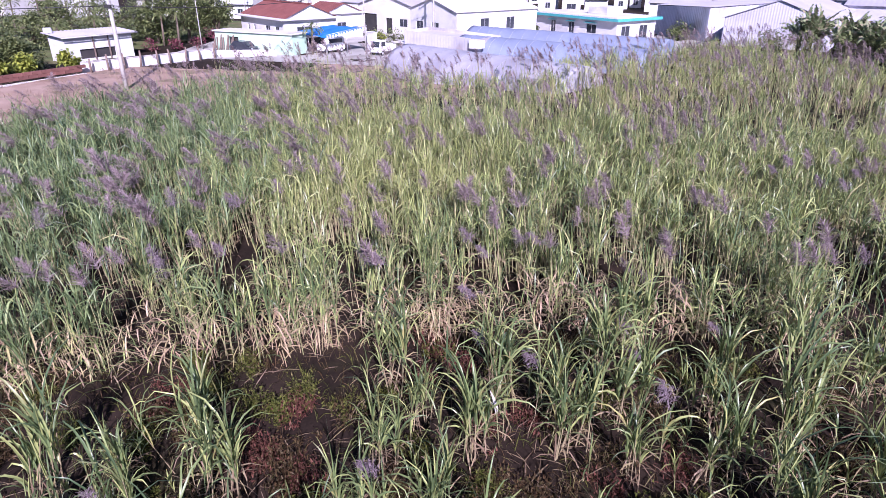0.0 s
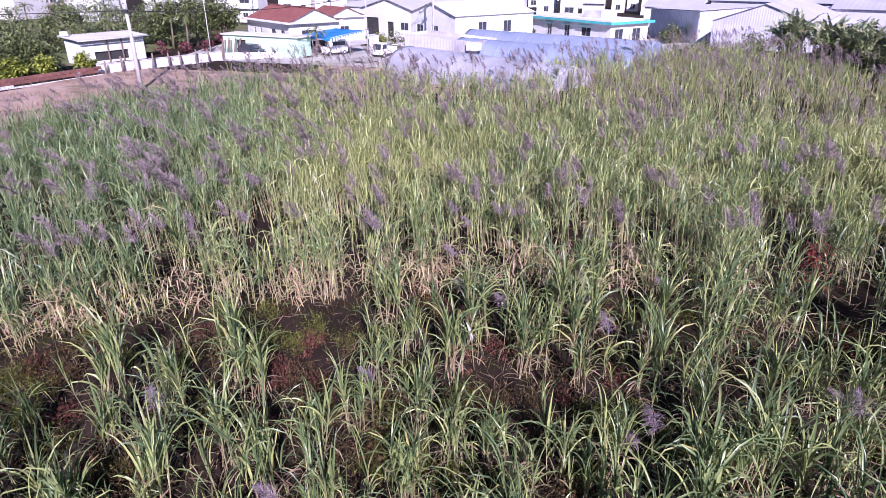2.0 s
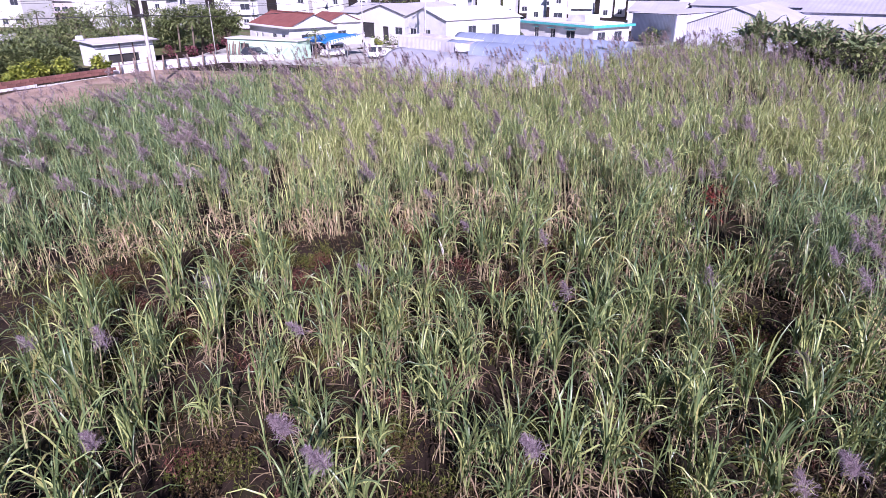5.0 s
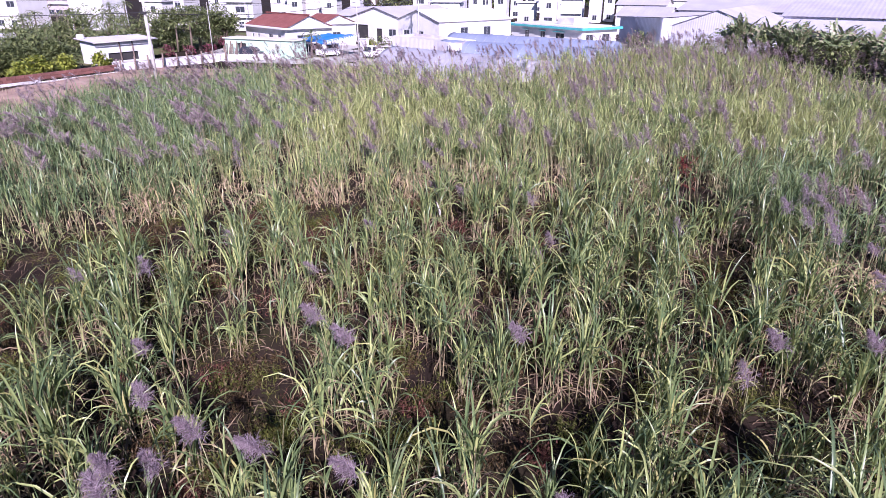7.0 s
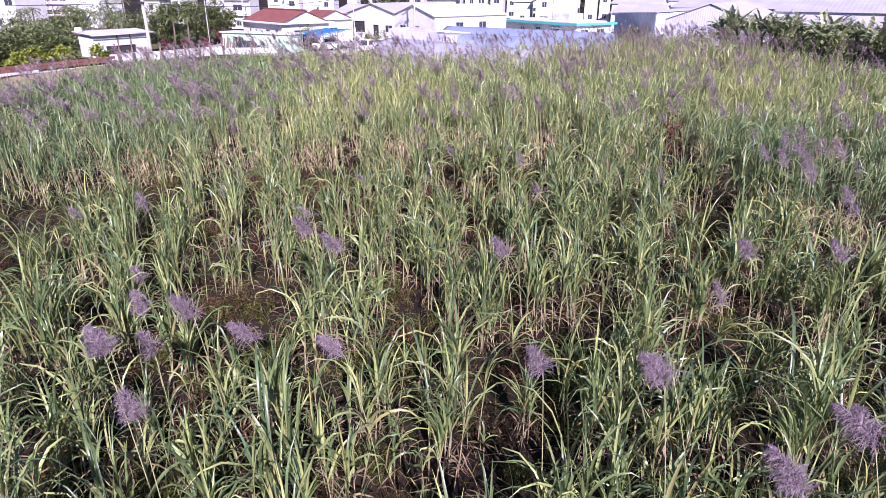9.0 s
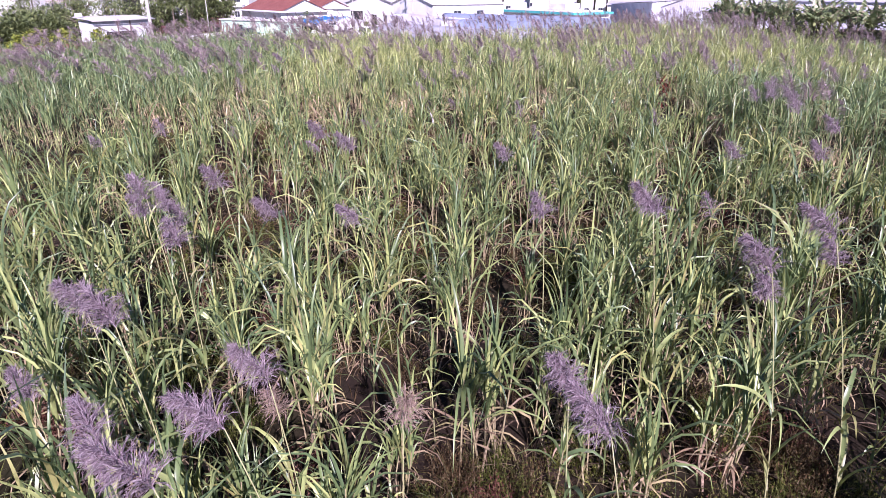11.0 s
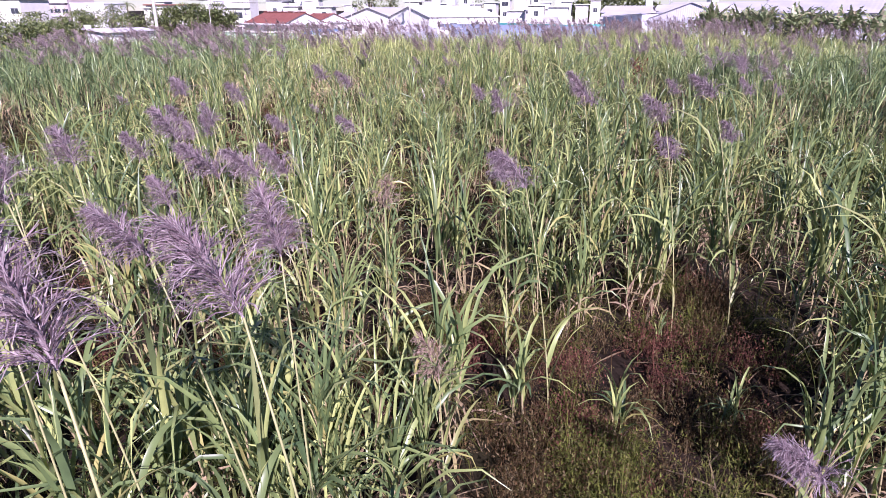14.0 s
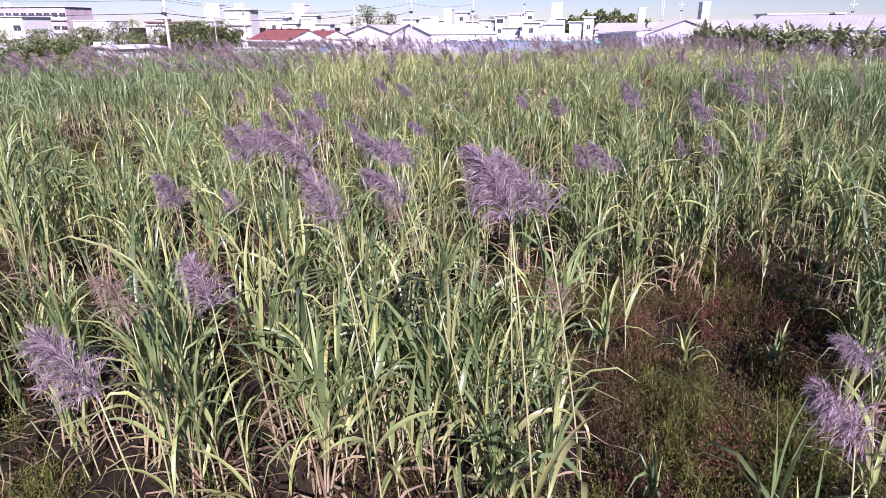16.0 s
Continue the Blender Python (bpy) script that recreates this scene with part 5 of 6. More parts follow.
        base = p + np.array([-0.10 * hgt, 0, hgt])
        pieces.append((np.stack([v[:, 0] * c - v[:, 1] * d, v[:, 0] * d + v[:, 1] * c, v[:, 2]], -1) * s + base, q))
        bars.append((p, base))
    tagged(mesh_part("plumes", quick_mesh("plumes", *joined(pieces)), M_PLUME_FAR, field, "purple-grey feathery flower heads"), kind="stuff")
    lo, hi = np.array([b[0] for b in bars]), np.array([b[1] for b in bars])
    tagged(mesh_part("flower_stems", quick_mesh("flower_stems", *rods(lo, hi, np.full(len(lo), 0.012), np.full(len(lo), 0.007))), M_STALK, field), kind="stuff")


cane_field()


# ---- the open plot in front: single clumps, flowering canes, weeds ----
def clump_kind(seed, stems, height, spread):
    rng = np.random.default_rng(seed)
    t = thing("sugarcane_clump", pose(0, 0, 0), "clump of green sugarcane with arching leaves and dry lower blades", "sugarcane", "cane clumps in the open plot")
    a, r = rng.uniform(0, math.tau, stems), spread * np.sqrt(rng.random(stems))
    foot = np.stack([np.cos(a) * r, np.sin(a) * r, np.full(stems, -0.05)], -1)
    h = height * rng.uniform(0.6, 1.1, stems)
    green, dry = [], []
    for k in range(stems):
        s, g, d = canes(rng, foot[k:k + 1], h[k:k + 1], 11, 5, 1.3, 0.043, 0.2, 0.3, 0.015, 4, 0.58)
        mesh_part("stalk", quick_mesh("stalk", *s), M_STALK, t)
        green.append(g), dry.append(d)
    mesh_part("leaves", quick_mesh("leaves", *joined(green)), M_CANE_NEAR, t)
    mesh_part("dry_leaves", quick_mesh("dry_leaves", *joined(dry)), M_DRY_OLD, t, "withered tan lower leaves")
    return t


def flower_kind(seed, height, length, lean, branches=190, hairs=12, hair=0.0019, material=None, leaves=7):
    """One flowering cane; its head sits height above the foot and leans downwind."""
    rng = np.random.default_rng(seed)
    words = "flowering sugarcane stem with a withered tan plume" if material else "flowering sugarcane stem with a feathery purple plume"
    t = thing("flowering_sugarcane", pose(0, 0, 0), words, "sugarcane", "flowering canes")
    lx = -math.tan(lean) * height * 0.28
    pts = [(-lx * (1 - (i / 6) ** 1.5), 0, -0.05 + (height + 0.05) * i / 6) for i in range(7)]
    part("stalk", tube(bmesh.new(), pts, 0.0105, 0.005, 6), M_STALK, t)
    n = leaves
    f = rng.uniform(0.12, 0.55, n)
    base = np.stack([-lx * (1 - f ** 1.5), 0 * f, f * height], -1)
    g = blades(base, rng.uniform(0, math.tau, n), np.radians(rng.uniform(50, 80, n)), rng.uniform(0.7, 1.2, n), rng.uniform(0.04, 0.06, n), np.radians(rng.uniform(60, 160, n)), 7, 0.3, roll=rng.normal(0, 0.6, n))
    mesh_part("leaves", quick_mesh("leaves", *g), M_CANE_NEAR, t)
    o = mesh_part("plume", quick_mesh("plume", *plume(rng, length, branches, hairs, lean, hair=hair)), material or M_PLUME, t, "withered tan flower head" if material else "feathery mauve flower head")
    o.matrix_local = pose(0, 0, height)
    return t


CLUMPS = [clump_kind(500 + k, s, h, r) for k, (s, h, r) in enumerate(((7, 1.5, 0.34), (7, 1.7, 0.30), (8, 1.35, 0.40), (6, 1.8, 0.28), (8, 1.4, 0.38), (5, 1.3, 0.25), (9, 1.2, 0.44), (6, 1.4, 0.30), (7, 1.75, 0.34)))]
SPROUT = clump_kind(540, 1, 0.75, 0.02)
SPROUTS = [SPROUT, clump_kind(541, 2, 0.6, 0.1)]
NEAR_HEIGHTS, FAR_HEIGHTS = (1.7, 2.3, 2.8, 3.2, 3.6), (1.2, 1.7, 2.3, 2.9)
FLOWERS = [[flower_kind(600 + 10 * k + j, h, l, a) for j, (l, a) in enumerate(((0.48, 0.35), (0.52, 0.5), (0.45, 0.15), (0.50, 0.62)))] for k, h in enumerate(NEAR_HEIGHTS)]
FAR_FLOWERS = [[flower_kind(680 + 10 * k + j, h, l, a, 110, 7, 0.005) for j, (l, a) in enumerate(((0.58, 0.3), (0.64, 0.1), (0.56, 0.55)))] for k, h in enumerate(FAR_HEIGHTS)]
TAN_FLOWERS = [flower_kind(780 + k, h, 0.5, 0.12, 90, 10, 0.0026, M_PLUME_TAN) for k, h in enumerate((1.7, 2.6))]

# weedy openings in the plot: x, y, radius
BARE = ((0.7, -7.2, 0.9), (2.2, -9.3, 1.1), (2.7, -7.3, 1.1), (4.2, -7.0, 1.1), (4.0, -5.2, 0.7), (3.5, -9.2, 1.2), (2.2, -10.8, 0.9), (3.4, -10.6, 1.3), (2.9, -12.2, 1.3), (-3.2, -9.7, 0.7), (0.0, -8.9, 0.5),
        (-1.6, 0.1, 0.7), (-0.2, -0.3, 0.8), (-8.0, 3.8, 0.9), (-6.8, 1.2, 1.0), (-0.3, 3.6, 0.8), (5.5, 1.6, 1.0), (4.0, 0.2, 0.9), (-1.9, 1.1, 0.6), (-11.4, 4.7, 0.7), (-15.0, 3.6, 1.5), (-12.0, -0.3, 1.0))
BARE += ((-7.3, -0.1, 0.8), (2.0, 3.6, 0.6), (5.0, 7.0, 0.8), (5.8, 8.9, 0.9), (-4.9, -0.5, 0.7), (9.4, 11.6, 0.9), (-16.4, 4.7, 1.4), (-7.8, 10.0, 1.0), (-13.9, 8.5, 1.2), (-14.4, 6.9, 1.1),
         (-10.3, 5.3, 0.7), (-4.7, 7.1, 0.6), (-3.2, 9.6, 0.7), (-1.7, 9.2, 0.6), (3.2, 9.1, 0.6), (1.6, 14.6, 0.8), (6.9, 12.5, 0.9), (6.0, 13.6, 0.7), (0.3, 9.0, 0.7), (-10.4, 9.9, 1.0))
BARE += ((-7.0, 8.2, 0.7), (-2.9, 9.0, 0.8), (-0.8, 8.8, 0.6), (1.8, 0.4, 0.8), (-2.1, -0.7, 0.6), (-9.7, 11.2, 0.8), (0.3, -8.3, 0.7), (-0.1, 13.2, 0.7), (-15.6, 0.9, 1.0), (-7.4, -9.4, 0.8))
# clumps of known place, except three added to shade the weed patch
FIXED = ((-4.2, -10.9), (-2.1, -11.7), (-1.4, -11.3), (-1.6, -9.7), (-0.8, -11.2), (-0.2, -10.8), (1.4, -6.1), (2.2, -6.5), (4.5, -10.4), (5.2, -9.8), (5.7, -8.2), (6.0, -9.3), (6.5, -8.5), (-2.0, -5.9), (-0.7, -7.0), (-2.1, -7.9),
         # the last three here are added for their shadow on the weeds
         (-2.8, -8.2), (-3.4, -8.8), (-0.9, -8.2), (3.4, -5.7), (4.7, -4.2), (6.7, -4.3), (8.0, -3.5), (2.8, -4.7), (-4.5, -9.8), (-5.9, -9.2), (0.1, -11.3), (-0.5, -11.9), (6.8, -7.4), (0.5, -11.0), (1.1, -5.2), (-1.2, -12.4), (4.3, -13.3), (3.5, -13.6), (2.7, -13.8))
FIXED += ((-12.1, 0.9), (-11.5, 2.0), (-9.6, -1.2), (-7.5, -2.9), (-11.0, 2.8), (-9.6, 3.8), (-8.2, 6.2), (-4.5, 1.0), (-3.2, 0.3), (-4.2, 6.1), (-1.3, 1.6), (-0.8, 1.9), (-2.8, 3.7), (0.6, 2.0), (1.3, 2.3), (1.3, 7.1),
          (-0.6, 6.3), (3.1, 2.4), (3.7, 6.3), (4.2, 2.3), (5.1, 3.9), (3.0, 0.8), (2.5, -1.7), (1.7, -1.3), (-0.9, -1.3), (-3.5, -2.7), (-2.3, -2.8), (-1.9, -2.2), (-4.6, -2.8), (6.9, 2.0), (6.7, 0.5), (5.6, -1.0))
FIXED += ((8.7, 4.6), (7.7, 7.5), (7.0, 8.0), (-10.8, 6.2), (-9.7, 7.0), (-8.4, 8.0), (-6.8, 5.6), (-5.8, 7.9), (-6.3, 6.4), (-4.3, 8.2), (-4.0, 6.0), (-2.5, 7.3), (-1.3, 7.4), (-0.3, 7.6), (1.1, 7.3), (2.0, 7.2), (3.3, 7.2), (2.2, 11.4),
          (-2.1, 10.5), (-1.0, 10.3), (0.6, 10.6), (3.4, 10.4), (4.3, 10.6), (4.9, 9.9), (-8.8, 4.9), (-10.1, 4.2), (-12.1, 4.6))
spots = list(FIXED)
rng = random.Random(9)


def put(kind, x, y, turn, size):
    """The first of a kind is moved to its place, later ones are copies."""
    m = pose(x, y, float(ground_z(x, y)), 0, 0, turn) @ Matrix.Diagonal((size, size, size, 1))
    if not kind.get("used"):
        kind["used"] = 1
        kind.matrix_basis = m
        return kind
    o = copy_thing(kind, pose(0, 0, 0))
    o.matrix_basis = m
    return o


for k, (x, y) in enumerate(FIXED):
    put(CLUMPS[k % 9], x, y, rng.uniform(0, 360), rng.uniform(0.9, 1.15))
tries = 0
while len(spots) < 300 and tries < 20000:
    tries += 1
    x, y = rng.uniform(-19, 13), rng.uniform(-13.0, 15.5)
    edge = float(np.interp(x, NEAR_EDGE[:, 0], NEAR_EDGE[:, 1]))
    if y > edge + 0.3 or abs(x - 0.8) > 7 + (y + 17) * 0.75:
        continue
    if float(soft_noise(np.array([x + 4.0]), np.array([y]), 0.75)[0]) < -0.38 and rng.random() < 0.9:
        continue
    if any((x - a) ** 2 + (y - b) ** 2 < 2.1 * r * r for a, b, r in BARE):
        continue
    gap = (1.2 if y < -6 else 1.06) if float(soft_noise(np.array([x]), np.array([y]), 0.6)[0]) > -0.1 else 1.35
    if y > edge - 1.6 and x < -2:
        continue
    gap += 0.4 * float(smooth(edge - 4.5, edge - 1.5, y)) * (1 if x < 1 else 0.3)
    if any((x - a) ** 2 + (y - b) ** 2 < gap * gap for a, b in spots):
        continue
    spots.append((x, y))
spots = spots[:len(FIXED)] + sorted(spots[len(FIXED):], key=lambda p: math.hypot(p[0] - 0.6, p[1] + 17))
spots = [p for k, p in enumerate(spots) if k < len(FIXED) or p[0] < 4.4 or p[1] > -10.2]
for x, y in spots[len(FIXED):]:
    put(rng.choice(CLUMPS), x, y, rng.uniform(0, 360), rng.uniform(0.8, 1.2))


def plot_canes():
    """Thin single canes between the clumps of the open plot."""
    rng = np.random.default_rng(61)
    c = np.array(spots)
    at = np.repeat(c, 4, 0) + rng.normal(0, 0.6, (len(c) * 4, 2))
    clear = np.ones(len(at), bool)
    for x, y, r in BARE:
        clear &= (at[:, 0] - x) ** 2 + (at[:, 1] - y) ** 2 > 1.1 * r * r
    at = at[clear]
    foot = np.stack([at[:, 0], at[:, 1], ground_z(at[:, 0], at[:, 1])], -1)
    plot = thing("sugarcane_plot", pose(0, 0, 0), "thin single canes and shoots between the clumps", "sugarcane", kind="stuff")
    parts = canes(rng, foot, rng.uniform(0.5, 1.5, len(foot)), 7, 5, 1.05, 0.034, 0.28, 0.0, 0.011, 3, 0.5)
    for name, piece, material in zip(("stalks", "leaves", "dry_leaves"), parts, (M_STALK, M_CANE_NEAR, M_DRY_OLD)):
        tagged(mesh_part(name, quick_mesh(name, *piece), material, plot), kind="stuff")


plot_canes()
for x, y, s in ((2.75, -9.4, 1.0), (4.1, -8.9, 0.8), (1.6, -9.2, 1.25), (3.5, -6.9, 0.7), (-7.6, -8.6, 0.8), (2.1, 6.4, 0.8), (-9.0, 4.9, 0.9), (4.4, 10.4, 0.9), (-15, 6.2, 0.8), (1.9, -12.1, 1.0)):
    put(rng.choice(SPROUTS), x, y, rng.uniform(0, 360), s)

# flower heads, nearest first: x, y and height of the middle of the head
HEADS_FRONT = (
    (0.3, -14.3, 3.62), (0.5, -13.6, 3.46), (0.2, -12.6, 3.3), (-0.7, -12.5, 3.2), (-1.1, -13.2, 3.2), (-1.4, -10.4, 3.1), (-2.7, -11.4, 3.25), (-1.5, -12.6, 3.5), (-2.0, -13.6, 2.6), (-1.9, -15.0, 2.7), (-3.6, -11.4, 2.7),
    (-2.6, -9.5, 2.5), (-4.1, -7.7, 2.6), (-2.9, -8.7, 3.1), (-4.7, -8.1, 1.6), (-1.4, -9.6, 2.9), (-1.5, -8.7, 2.7), (1.4, -9.0, 2.75), (1.1, -8.2, 2.6), (3.6, -11.9, 1.6), (2.3, -14.3, 2.4), (-3.1, -10.2, 3.1))
HEADS_PLOT = (
    (-5.5, -4.6, 2.5), (-4.6, -5.7, 3.2), (-4.4, -4.1, 2.9), (-3.8, -3.5, 2.2), (-3.8, -6.3, 2.8), (-2.2, -3.8, 2.3), (-3.9, -0.8, 3.0), (-3.1, -1.3, 2.9), (0.75, -4.6, 2.9), (2.3, -4.6, 3.1), (2.1, -5.2, 3.3), (3.2, -6.4, 3.1), (3.5, -5.6, 2.4),
    (3.9, -6.0, 3.4), (4.5, 0.3, 2.7), (4.5, 1.5, 1.0), (-11.4, 2.0, 1.8), (-9.3, 1.8, 2.2), (-8.4, 0.0, 1.2), (-6.7, -2.3, 1.7), (-5.1, -4.2, 2.2), (-9.9, 6.6, 1.0), (-6.1, 4.5, 1.3), (-5.6, 8.2, 1.2), (4.6, -4.6, 2.5))
HEADS_MID = (
    (7.4, 3.0, 2.8), (6.2, 0.5, 2.7), (7.8, 9.3, 2.6), (8.2, 8.9, 2.7), (7.0, 8.3, 2.6), (7.4, 5.8, 2.7), (9.1, 7.4, 1.9), (6.8, 6.1, 3.0), (4.1, 8.4, 1.7), (6.1, 6.2, 0.9), (-3.1, 11.7, 1.4), (-0.5, 11.0, 1.4), (-4.8, 13.8, 1.8), (0.0, 7.6, 0.9),
    (0.3, 7.8, 1.2), (4.6, 10.0, 0.9), (-4.3, 12.5, 1.3), (-1.1, 14.2, 1.1), (0.75, 16.4, 0.9), (4.5, 13.7, 1.3), (4.7, 18.6, 1.5), (-0.3, 16.3, 1.4), (-7.7, 14.5, 2.0), (5.4, 17.8, 1.8), (-0.7, 13.3, 0.9), (1.3, 15.0, 0.8), (8.0, 8.0, 2.5))
HEADS_BACK = (
    (5.6, 25.6, 2.3), (6.0, 23.6, 2.1), (-13.2, 13.6, 1.5), (-4.8, 16.3, 1.7), (-3.9, 17.0, 1.9), (0.5, 16.5, 1.1), (-0.8, 16.8, 1.4), (7.6, 6.6, 2.7), (12.3, 13.9, 2.7), (8.5, 11.2, 2.7), (8.2, 16.4, 2.6), (-12.6, 12.7, 2.4), (-11.3, 13.6, 2.4),
    (-7.2, 14.1, 2.3), (-14.3, 16.0, 2.6), (-12.4, 16.4, 2.6), (-11.7, 17.8, 2.6), (-16.8, 13.7, 2.6), (4.5, 23.7, 2.5), (6.4, 22.5, 2.4), (6.8, 25.0, 2.6), (7.4, 24.2, 2.4), (5.2, 24.6, 2.5), (8.4, 23.0, 2.5), (-3.4, 17.2, 1.9), (-5.4, 16.9, 1.9))
for k, (x, y, z) in enumerate(HEADS_FRONT + HEADS_PLOT + HEADS_MID + HEADS_BACK):
    near = y < 1
    tall = z - 0.2 - float(ground_z(x, y))
    sizes = NEAR_HEIGHTS if near else FAR_HEIGHTS
    which = min(range(len(sizes)), key=lambda i: abs(sizes[i] - tall))
    kinds = (FLOWERS if near else FAR_FLOWERS)[which]
    o = put(kinds[k % len(kinds)], x + 0.12, y, rng.uniform(-35, 35), 1.0)
    o.scale = (1.0, 1.0, tall / sizes[which])
for k, (x, y) in enumerate(((0.9, -10.9), (-2.6, -13.6), (-1.9, -7.6), (-0.2, -8.6))):
    put(TAN_FLOWERS[k % 2], x, y, 40 * k, 1.0)


def weeds(name, material, seed, count, chooser, label, far):
    """Low fine-leaved weeds: thin stems with many small leaves."""
    rng = np.random.default_rng(seed)
    x, y = rng.uniform(-19, 14, count * 9), (rng.uniform(-13.8, 15, count * 9) if far else rng.uniform(-13.8, -1.5, count * 9))
    edge = np.interp(x, NEAR_EDGE[:, 0], NEAR_EDGE[:, 1])
    keep = (y < edge + 0.8) & (np.abs(x - 0.8) < 6.5 + (y + 17) * 0.75) & chooser(x, y, rng)
    if far:
        keep &= y > -2
    bare = np.array([b for b in BARE if (b[1] > -2) == far])
    spot = bare[rng.integers(0, len(bare), count // 26)]
    a, r = rng.uniform(0, math.tau, len(spot)), np.sqrt(rng.random(len(spot))) * spot[:, 2] * 1.1
    bx, by = np.append(x[keep][:count // 20], spot[:, 0] + np.cos(a) * r), np.append(y[keep][:count // 20], spot[:, 1] + np.sin(a) * r)
    bush = rng.integers(0, len(bx), count)
    dx, dy = rng.normal(0, 0.21, count), rng.normal(0, 0.21, count)
    x, y = bx[bush] + dx, by[bush] + dy
    dome = (0.5 + 0.6 * rng.random(len(bx)))[bush] * np.exp(-(dx ** 2 + dy ** 2) / 0.16)
    n, stems, leaves, big = len(x), 7 if far else 8, 3 if far else 7, 2.1 if far else 1.0
    size = 0.12 + rng.uniform(0.55, 0.85, n) * dome
    f = np.stack([x, y, ground_z(x, y)], -1)
    s = np.repeat(np.arange(n), stems)
    az, up, ln = rng.uniform(0, math.tau, n * stems), np.radians(rng.uniform(25, 88, n * stems)), size[s] * rng.uniform(0.6, 1.15, n * stems)
    a = blades(f[s], az, up, ln, np.full(n * stems, 0.006), np.full(n * stems, 0.1), 1, root=1.0)
    d = np.stack([np.cos(az) * np.cos(up), np.sin(az) * np.cos(up), np.sin(up)], -1)
    k = np.repeat(np.arange(n * stems), leaves)
    m = len(k)
    u = rng.uniform(0.3, 1.02, m)
    p = f[s][k] + d[k] * (ln[k] * u)[:, None] + rng.normal(0, 0.035, (m, 3)) * np.array([1, 1, 0.6])
    b = blades(p, rng.uniform(0, math.tau, m), np.radians(rng.uniform(-20, 75, m)), rng.uniform(0.02, 0.055, m) * big, rng.uniform(0.012, 0.022, m) * big, np.zeros(m), 1, root=1.0, roll=rng.uniform(-1, 1, m))
    tagged(mesh_part(name, quick_mesh(name, *joined([a, b])), material), label, "weeds", kind="stuff")


for far, share in ((False, 1.0), (True, 1.15)):
    weeds("weeds", M_WEED_G, 31, int(1500 * share), lambda x, y, r: (soft_noise(x, y, 1.1) > -0.05) | (r.random(len(x)) < 0.2), "low olive-green fine-leaved weeds on the soil", far)
    weeds("weeds", M_WEED_B, 32, int(1500 * share), lambda x, y, r: (soft_noise(x, y, 1.1) < 0.15) | (r.random(len(x)) < 0.15), "dry brown fine-leaved weeds on the soil", far)
    weeds("weeds", M_WEED_R, 33, int(520 * share), lambda x, y, r: soft_noise(x - 5, y + 4, 0.9) > 0.4, "reddish dry weeds between the canes", far)


def undergrowth():
    """Thin low grass, green and withered, over the soil of the plot."""
    for seed, count, material, words in ((71, 22000, M_WEED_G, "thin olive grass between the cane clumps"), (72, 24000, M_WEED_B, "thin withered brown grass between the cane clumps")):
        rng = np.random.default_rng(seed)
        x, y = rng.uniform(-19, 14, count), rng.uniform(-13.8, 15, count)
        edge = np.interp(x, NEAR_EDGE[:, 0], NEAR_EDGE[:, 1])
        keep = (y < edge + 0.8) & (np.abs(x - 0.8) < 6.5 + (y + 17) * 0.75) & (soft_noise(x, y + seed, 1.4) > -0.5)
        for a, b, c in BARE:
            keep &= ((x - a) ** 2 + (y - b) ** 2 > 0.9 * c * c) | (rng.random(count) < 0.2)
        x, y = x[keep], y[keep]
        n = len(x)
        p = np.stack([x, y, ground_z(x, y)], -1)
        v = blades(p, rng.uniform(0, math.tau, n), np.radians(rng.uniform(35, 88, n)), rng.uniform(0.18, 0.5, n), rng.uniform(0.008, 0.018, n), np.radians(rng.uniform(20, 120, n)), 2, roll=rng.normal(0, 0.8, n))
        tagged(mesh_part("undergrowth", quick_mesh("undergrowth", *v), material), words, "grass", kind="stuff")


undergrowth()


def litter():
    rng = np.random.default_rng(41)
    n = 5200
    x, y = rng.uniform(-20, 14, n), rng.uniform(-13.5, 17, n)
    p = np.stack([x, y, ground_z(x, y) + rng.uniform(0.02, 0.10, n)], -1)
    v = blades(p, rng.uniform(0, math.tau, n), np.radians(rng.uniform(-4, 25, n)), rng.uniform(0.25, 0.9, n), rng.uniform(0.012, 0.035, n), np.radians(rng.uniform(5, 60, n)), 3)
    tagged(mesh_part("leaf_litter", quick_mesh("leaf_litter", *v), M_DRY_OLD), "fallen dry cane leaves scattered over the soil", "leaf litter", kind="stuff")


litter()


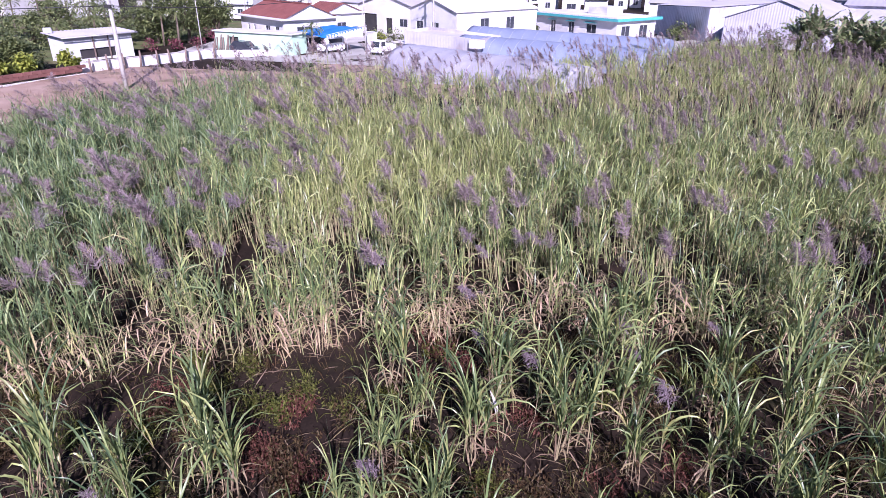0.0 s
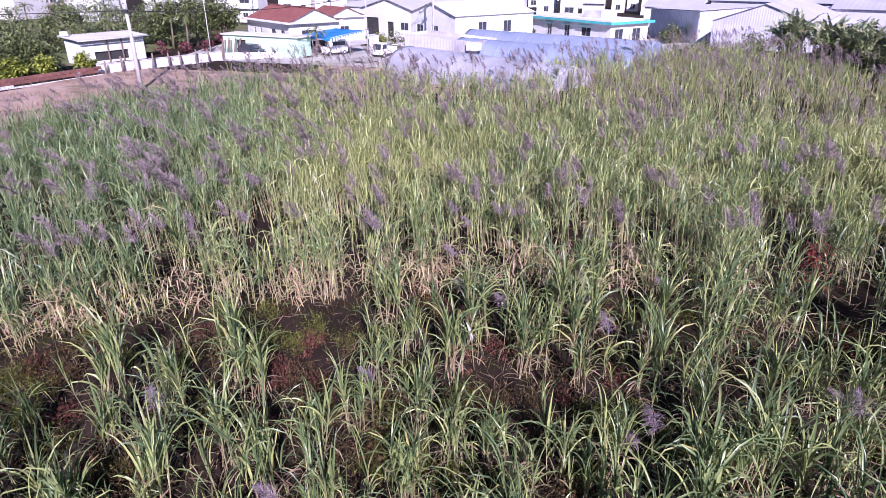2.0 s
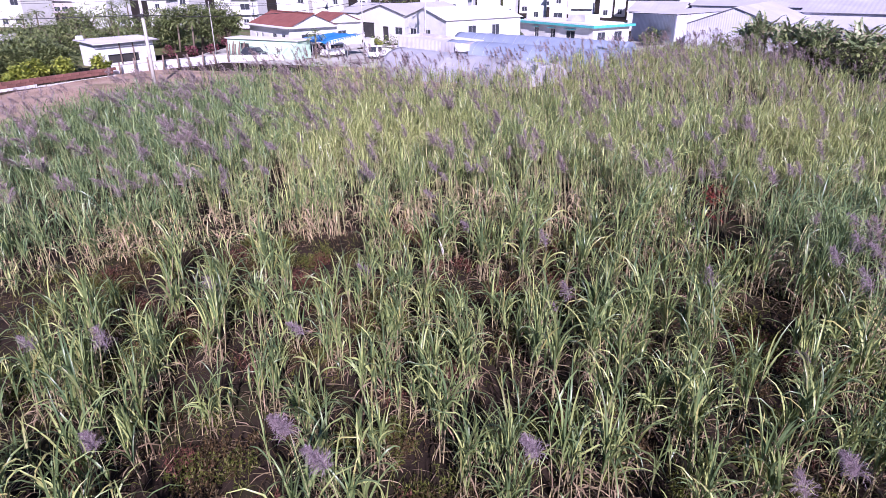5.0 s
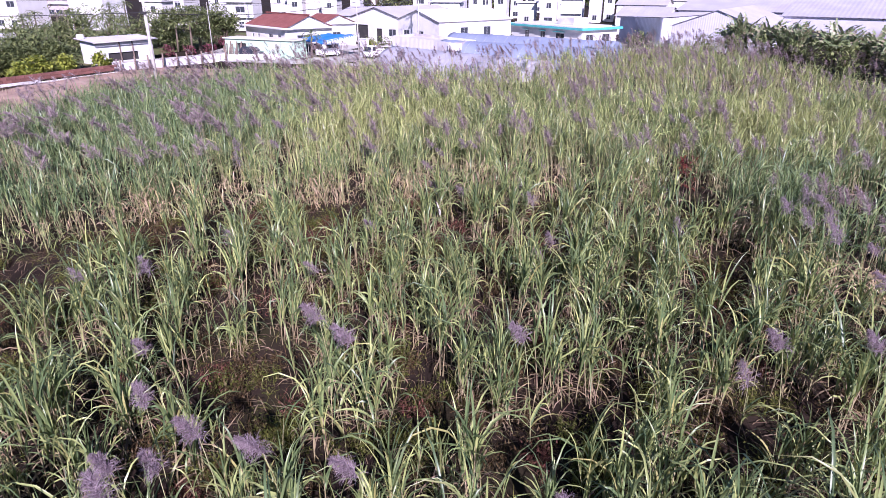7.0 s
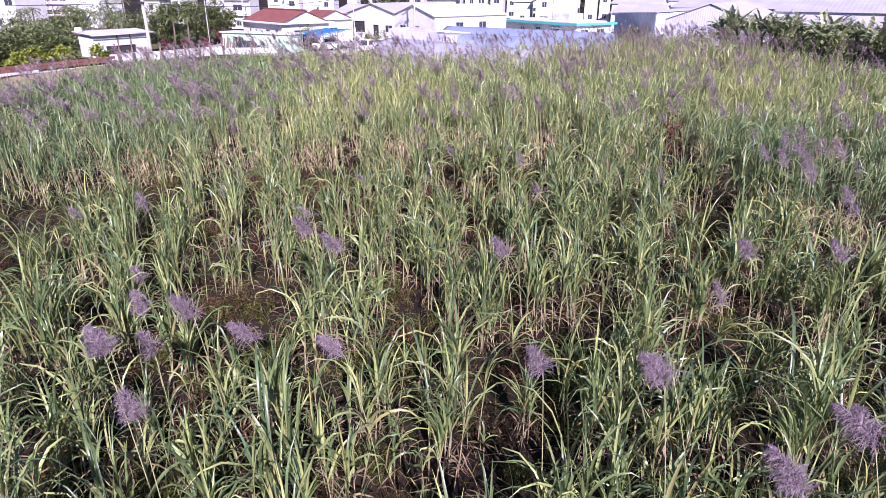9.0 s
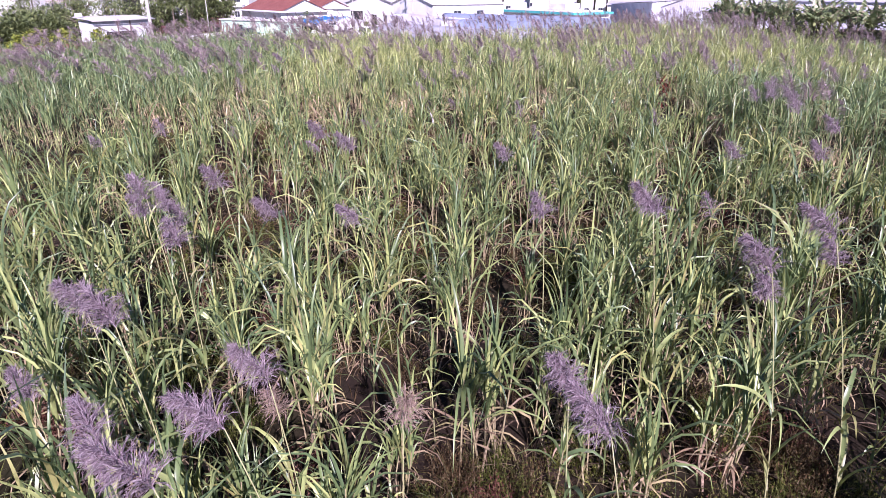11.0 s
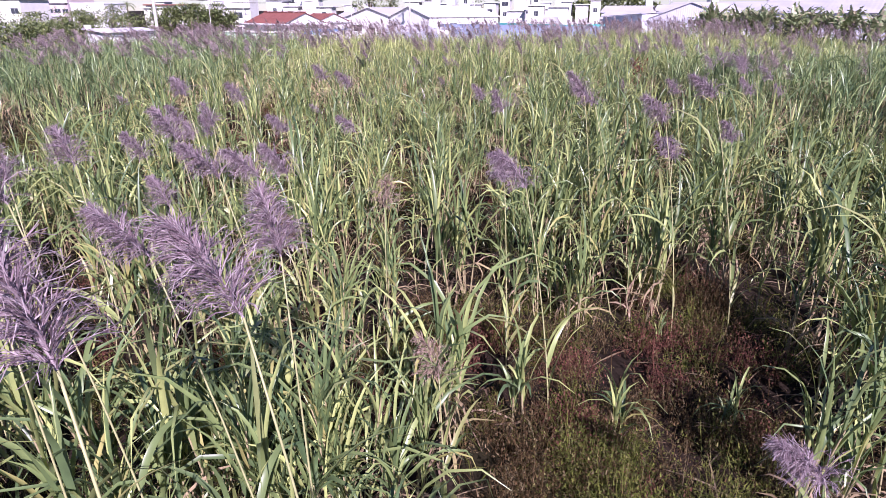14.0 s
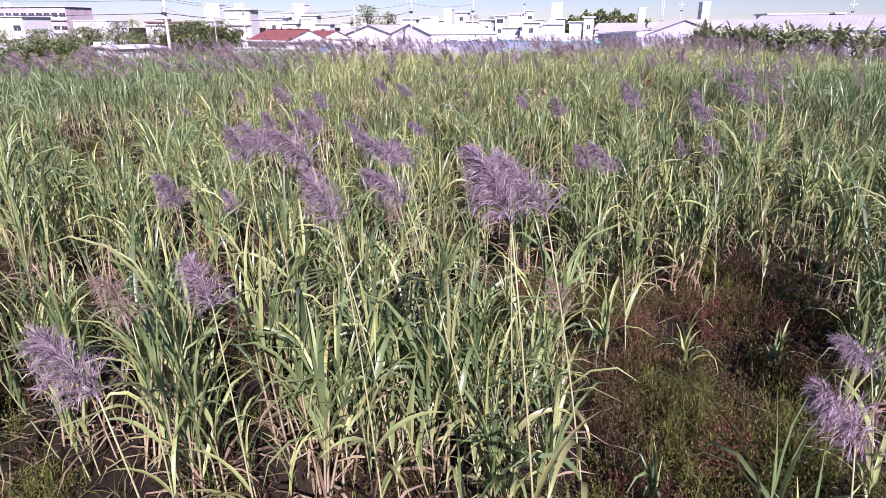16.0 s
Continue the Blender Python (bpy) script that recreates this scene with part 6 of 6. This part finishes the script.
def dry_grass():
    """Withered grass over the dirt strip."""
    rng = np.random.default_rng(43)
    n = 9000
    t, u = rng.random(n), rng.random(n)
    x = -56 + 26 * u + 4 * t * u
    y = 22 + 40 * t
    keep = (soft_noise(x, y, 0.5) > -0.5) & (x < -31.2 + 0.1 * np.maximum(y - 36, 0) * 2)
    x, y = x[keep], y[keep]
    n = len(x)
    p = np.stack([x, y, ground_z(x, y) + 0.04], -1)
    v = blades(p, rng.uniform(0, math.tau, n), np.radians(rng.uniform(10, 85, n)), rng.uniform(0.2, 0.55, n), rng.uniform(0.03, 0.07, n), np.radians(rng.uniform(10, 90, n)), 2)
    tagged(mesh_part("dry_grass", quick_mesh("dry_grass", *v), M_DRYGRASS), "withered pinkish-brown grass on the dirt strip", "dry grass", kind="stuff")


dry_grass()


def red_plant():
    rng = np.random.default_rng(51)
    z = float(ground_z(5.4, 15.2))
    t = thing("red_leaved_shrub", pose(5.4, 15.2, z), "slender shrub with rusty red leaves among the cane", "shrub")
    part("stem", tube(bmesh.new(), [(0, 0, -0.1), (0.05, 0, 1.0), (0.0, 0, 2.2)], 0.02, 0.008, 6), M_BARK, t)
    n = 130
    p = np.stack([rng.normal(0, 0.2, n), rng.normal(0, 0.2, n), rng.uniform(1.0, 2.2, n)], -1)
    v = blades(p, rng.uniform(0, math.tau, n), np.radians(rng.uniform(-10, 60, n)), rng.uniform(0.15, 0.32, n), rng.uniform(0.05, 0.10, n), np.radians(rng.uniform(20, 90, n)), 3)
    mesh_part("leaves", quick_mesh("leaves", *v), M_RED, t)


red_plant()


def pale_leaf():
    z = float(ground_z(-3.7, 10.5))
    t = thing("dead_leaf", pose(-3.7, 10.5, z), "whitish dead cane leaf standing upright on its stem", "leaf")
    part("stem", tube(bmesh.new(), [(0.1, 0, -0.1), (0.03, 0, 0.6), (0, 0, 1.0)], 0.014, 0.008, 6), M_STALK, t)
    v = blades(np.array([[0, 0, 0.85], [0.01, 0, 0.9]]), np.array([2.6, 3.6]), np.array([1.4, 1.3]), np.array([0.55, 0.45]), np.array([0.10, 0.07]), np.array([0.5, 0.9]), 6, 0.4)
    mesh_part("blade", quick_mesh("blade", *v), M_CONC, t)


pale_leaf()
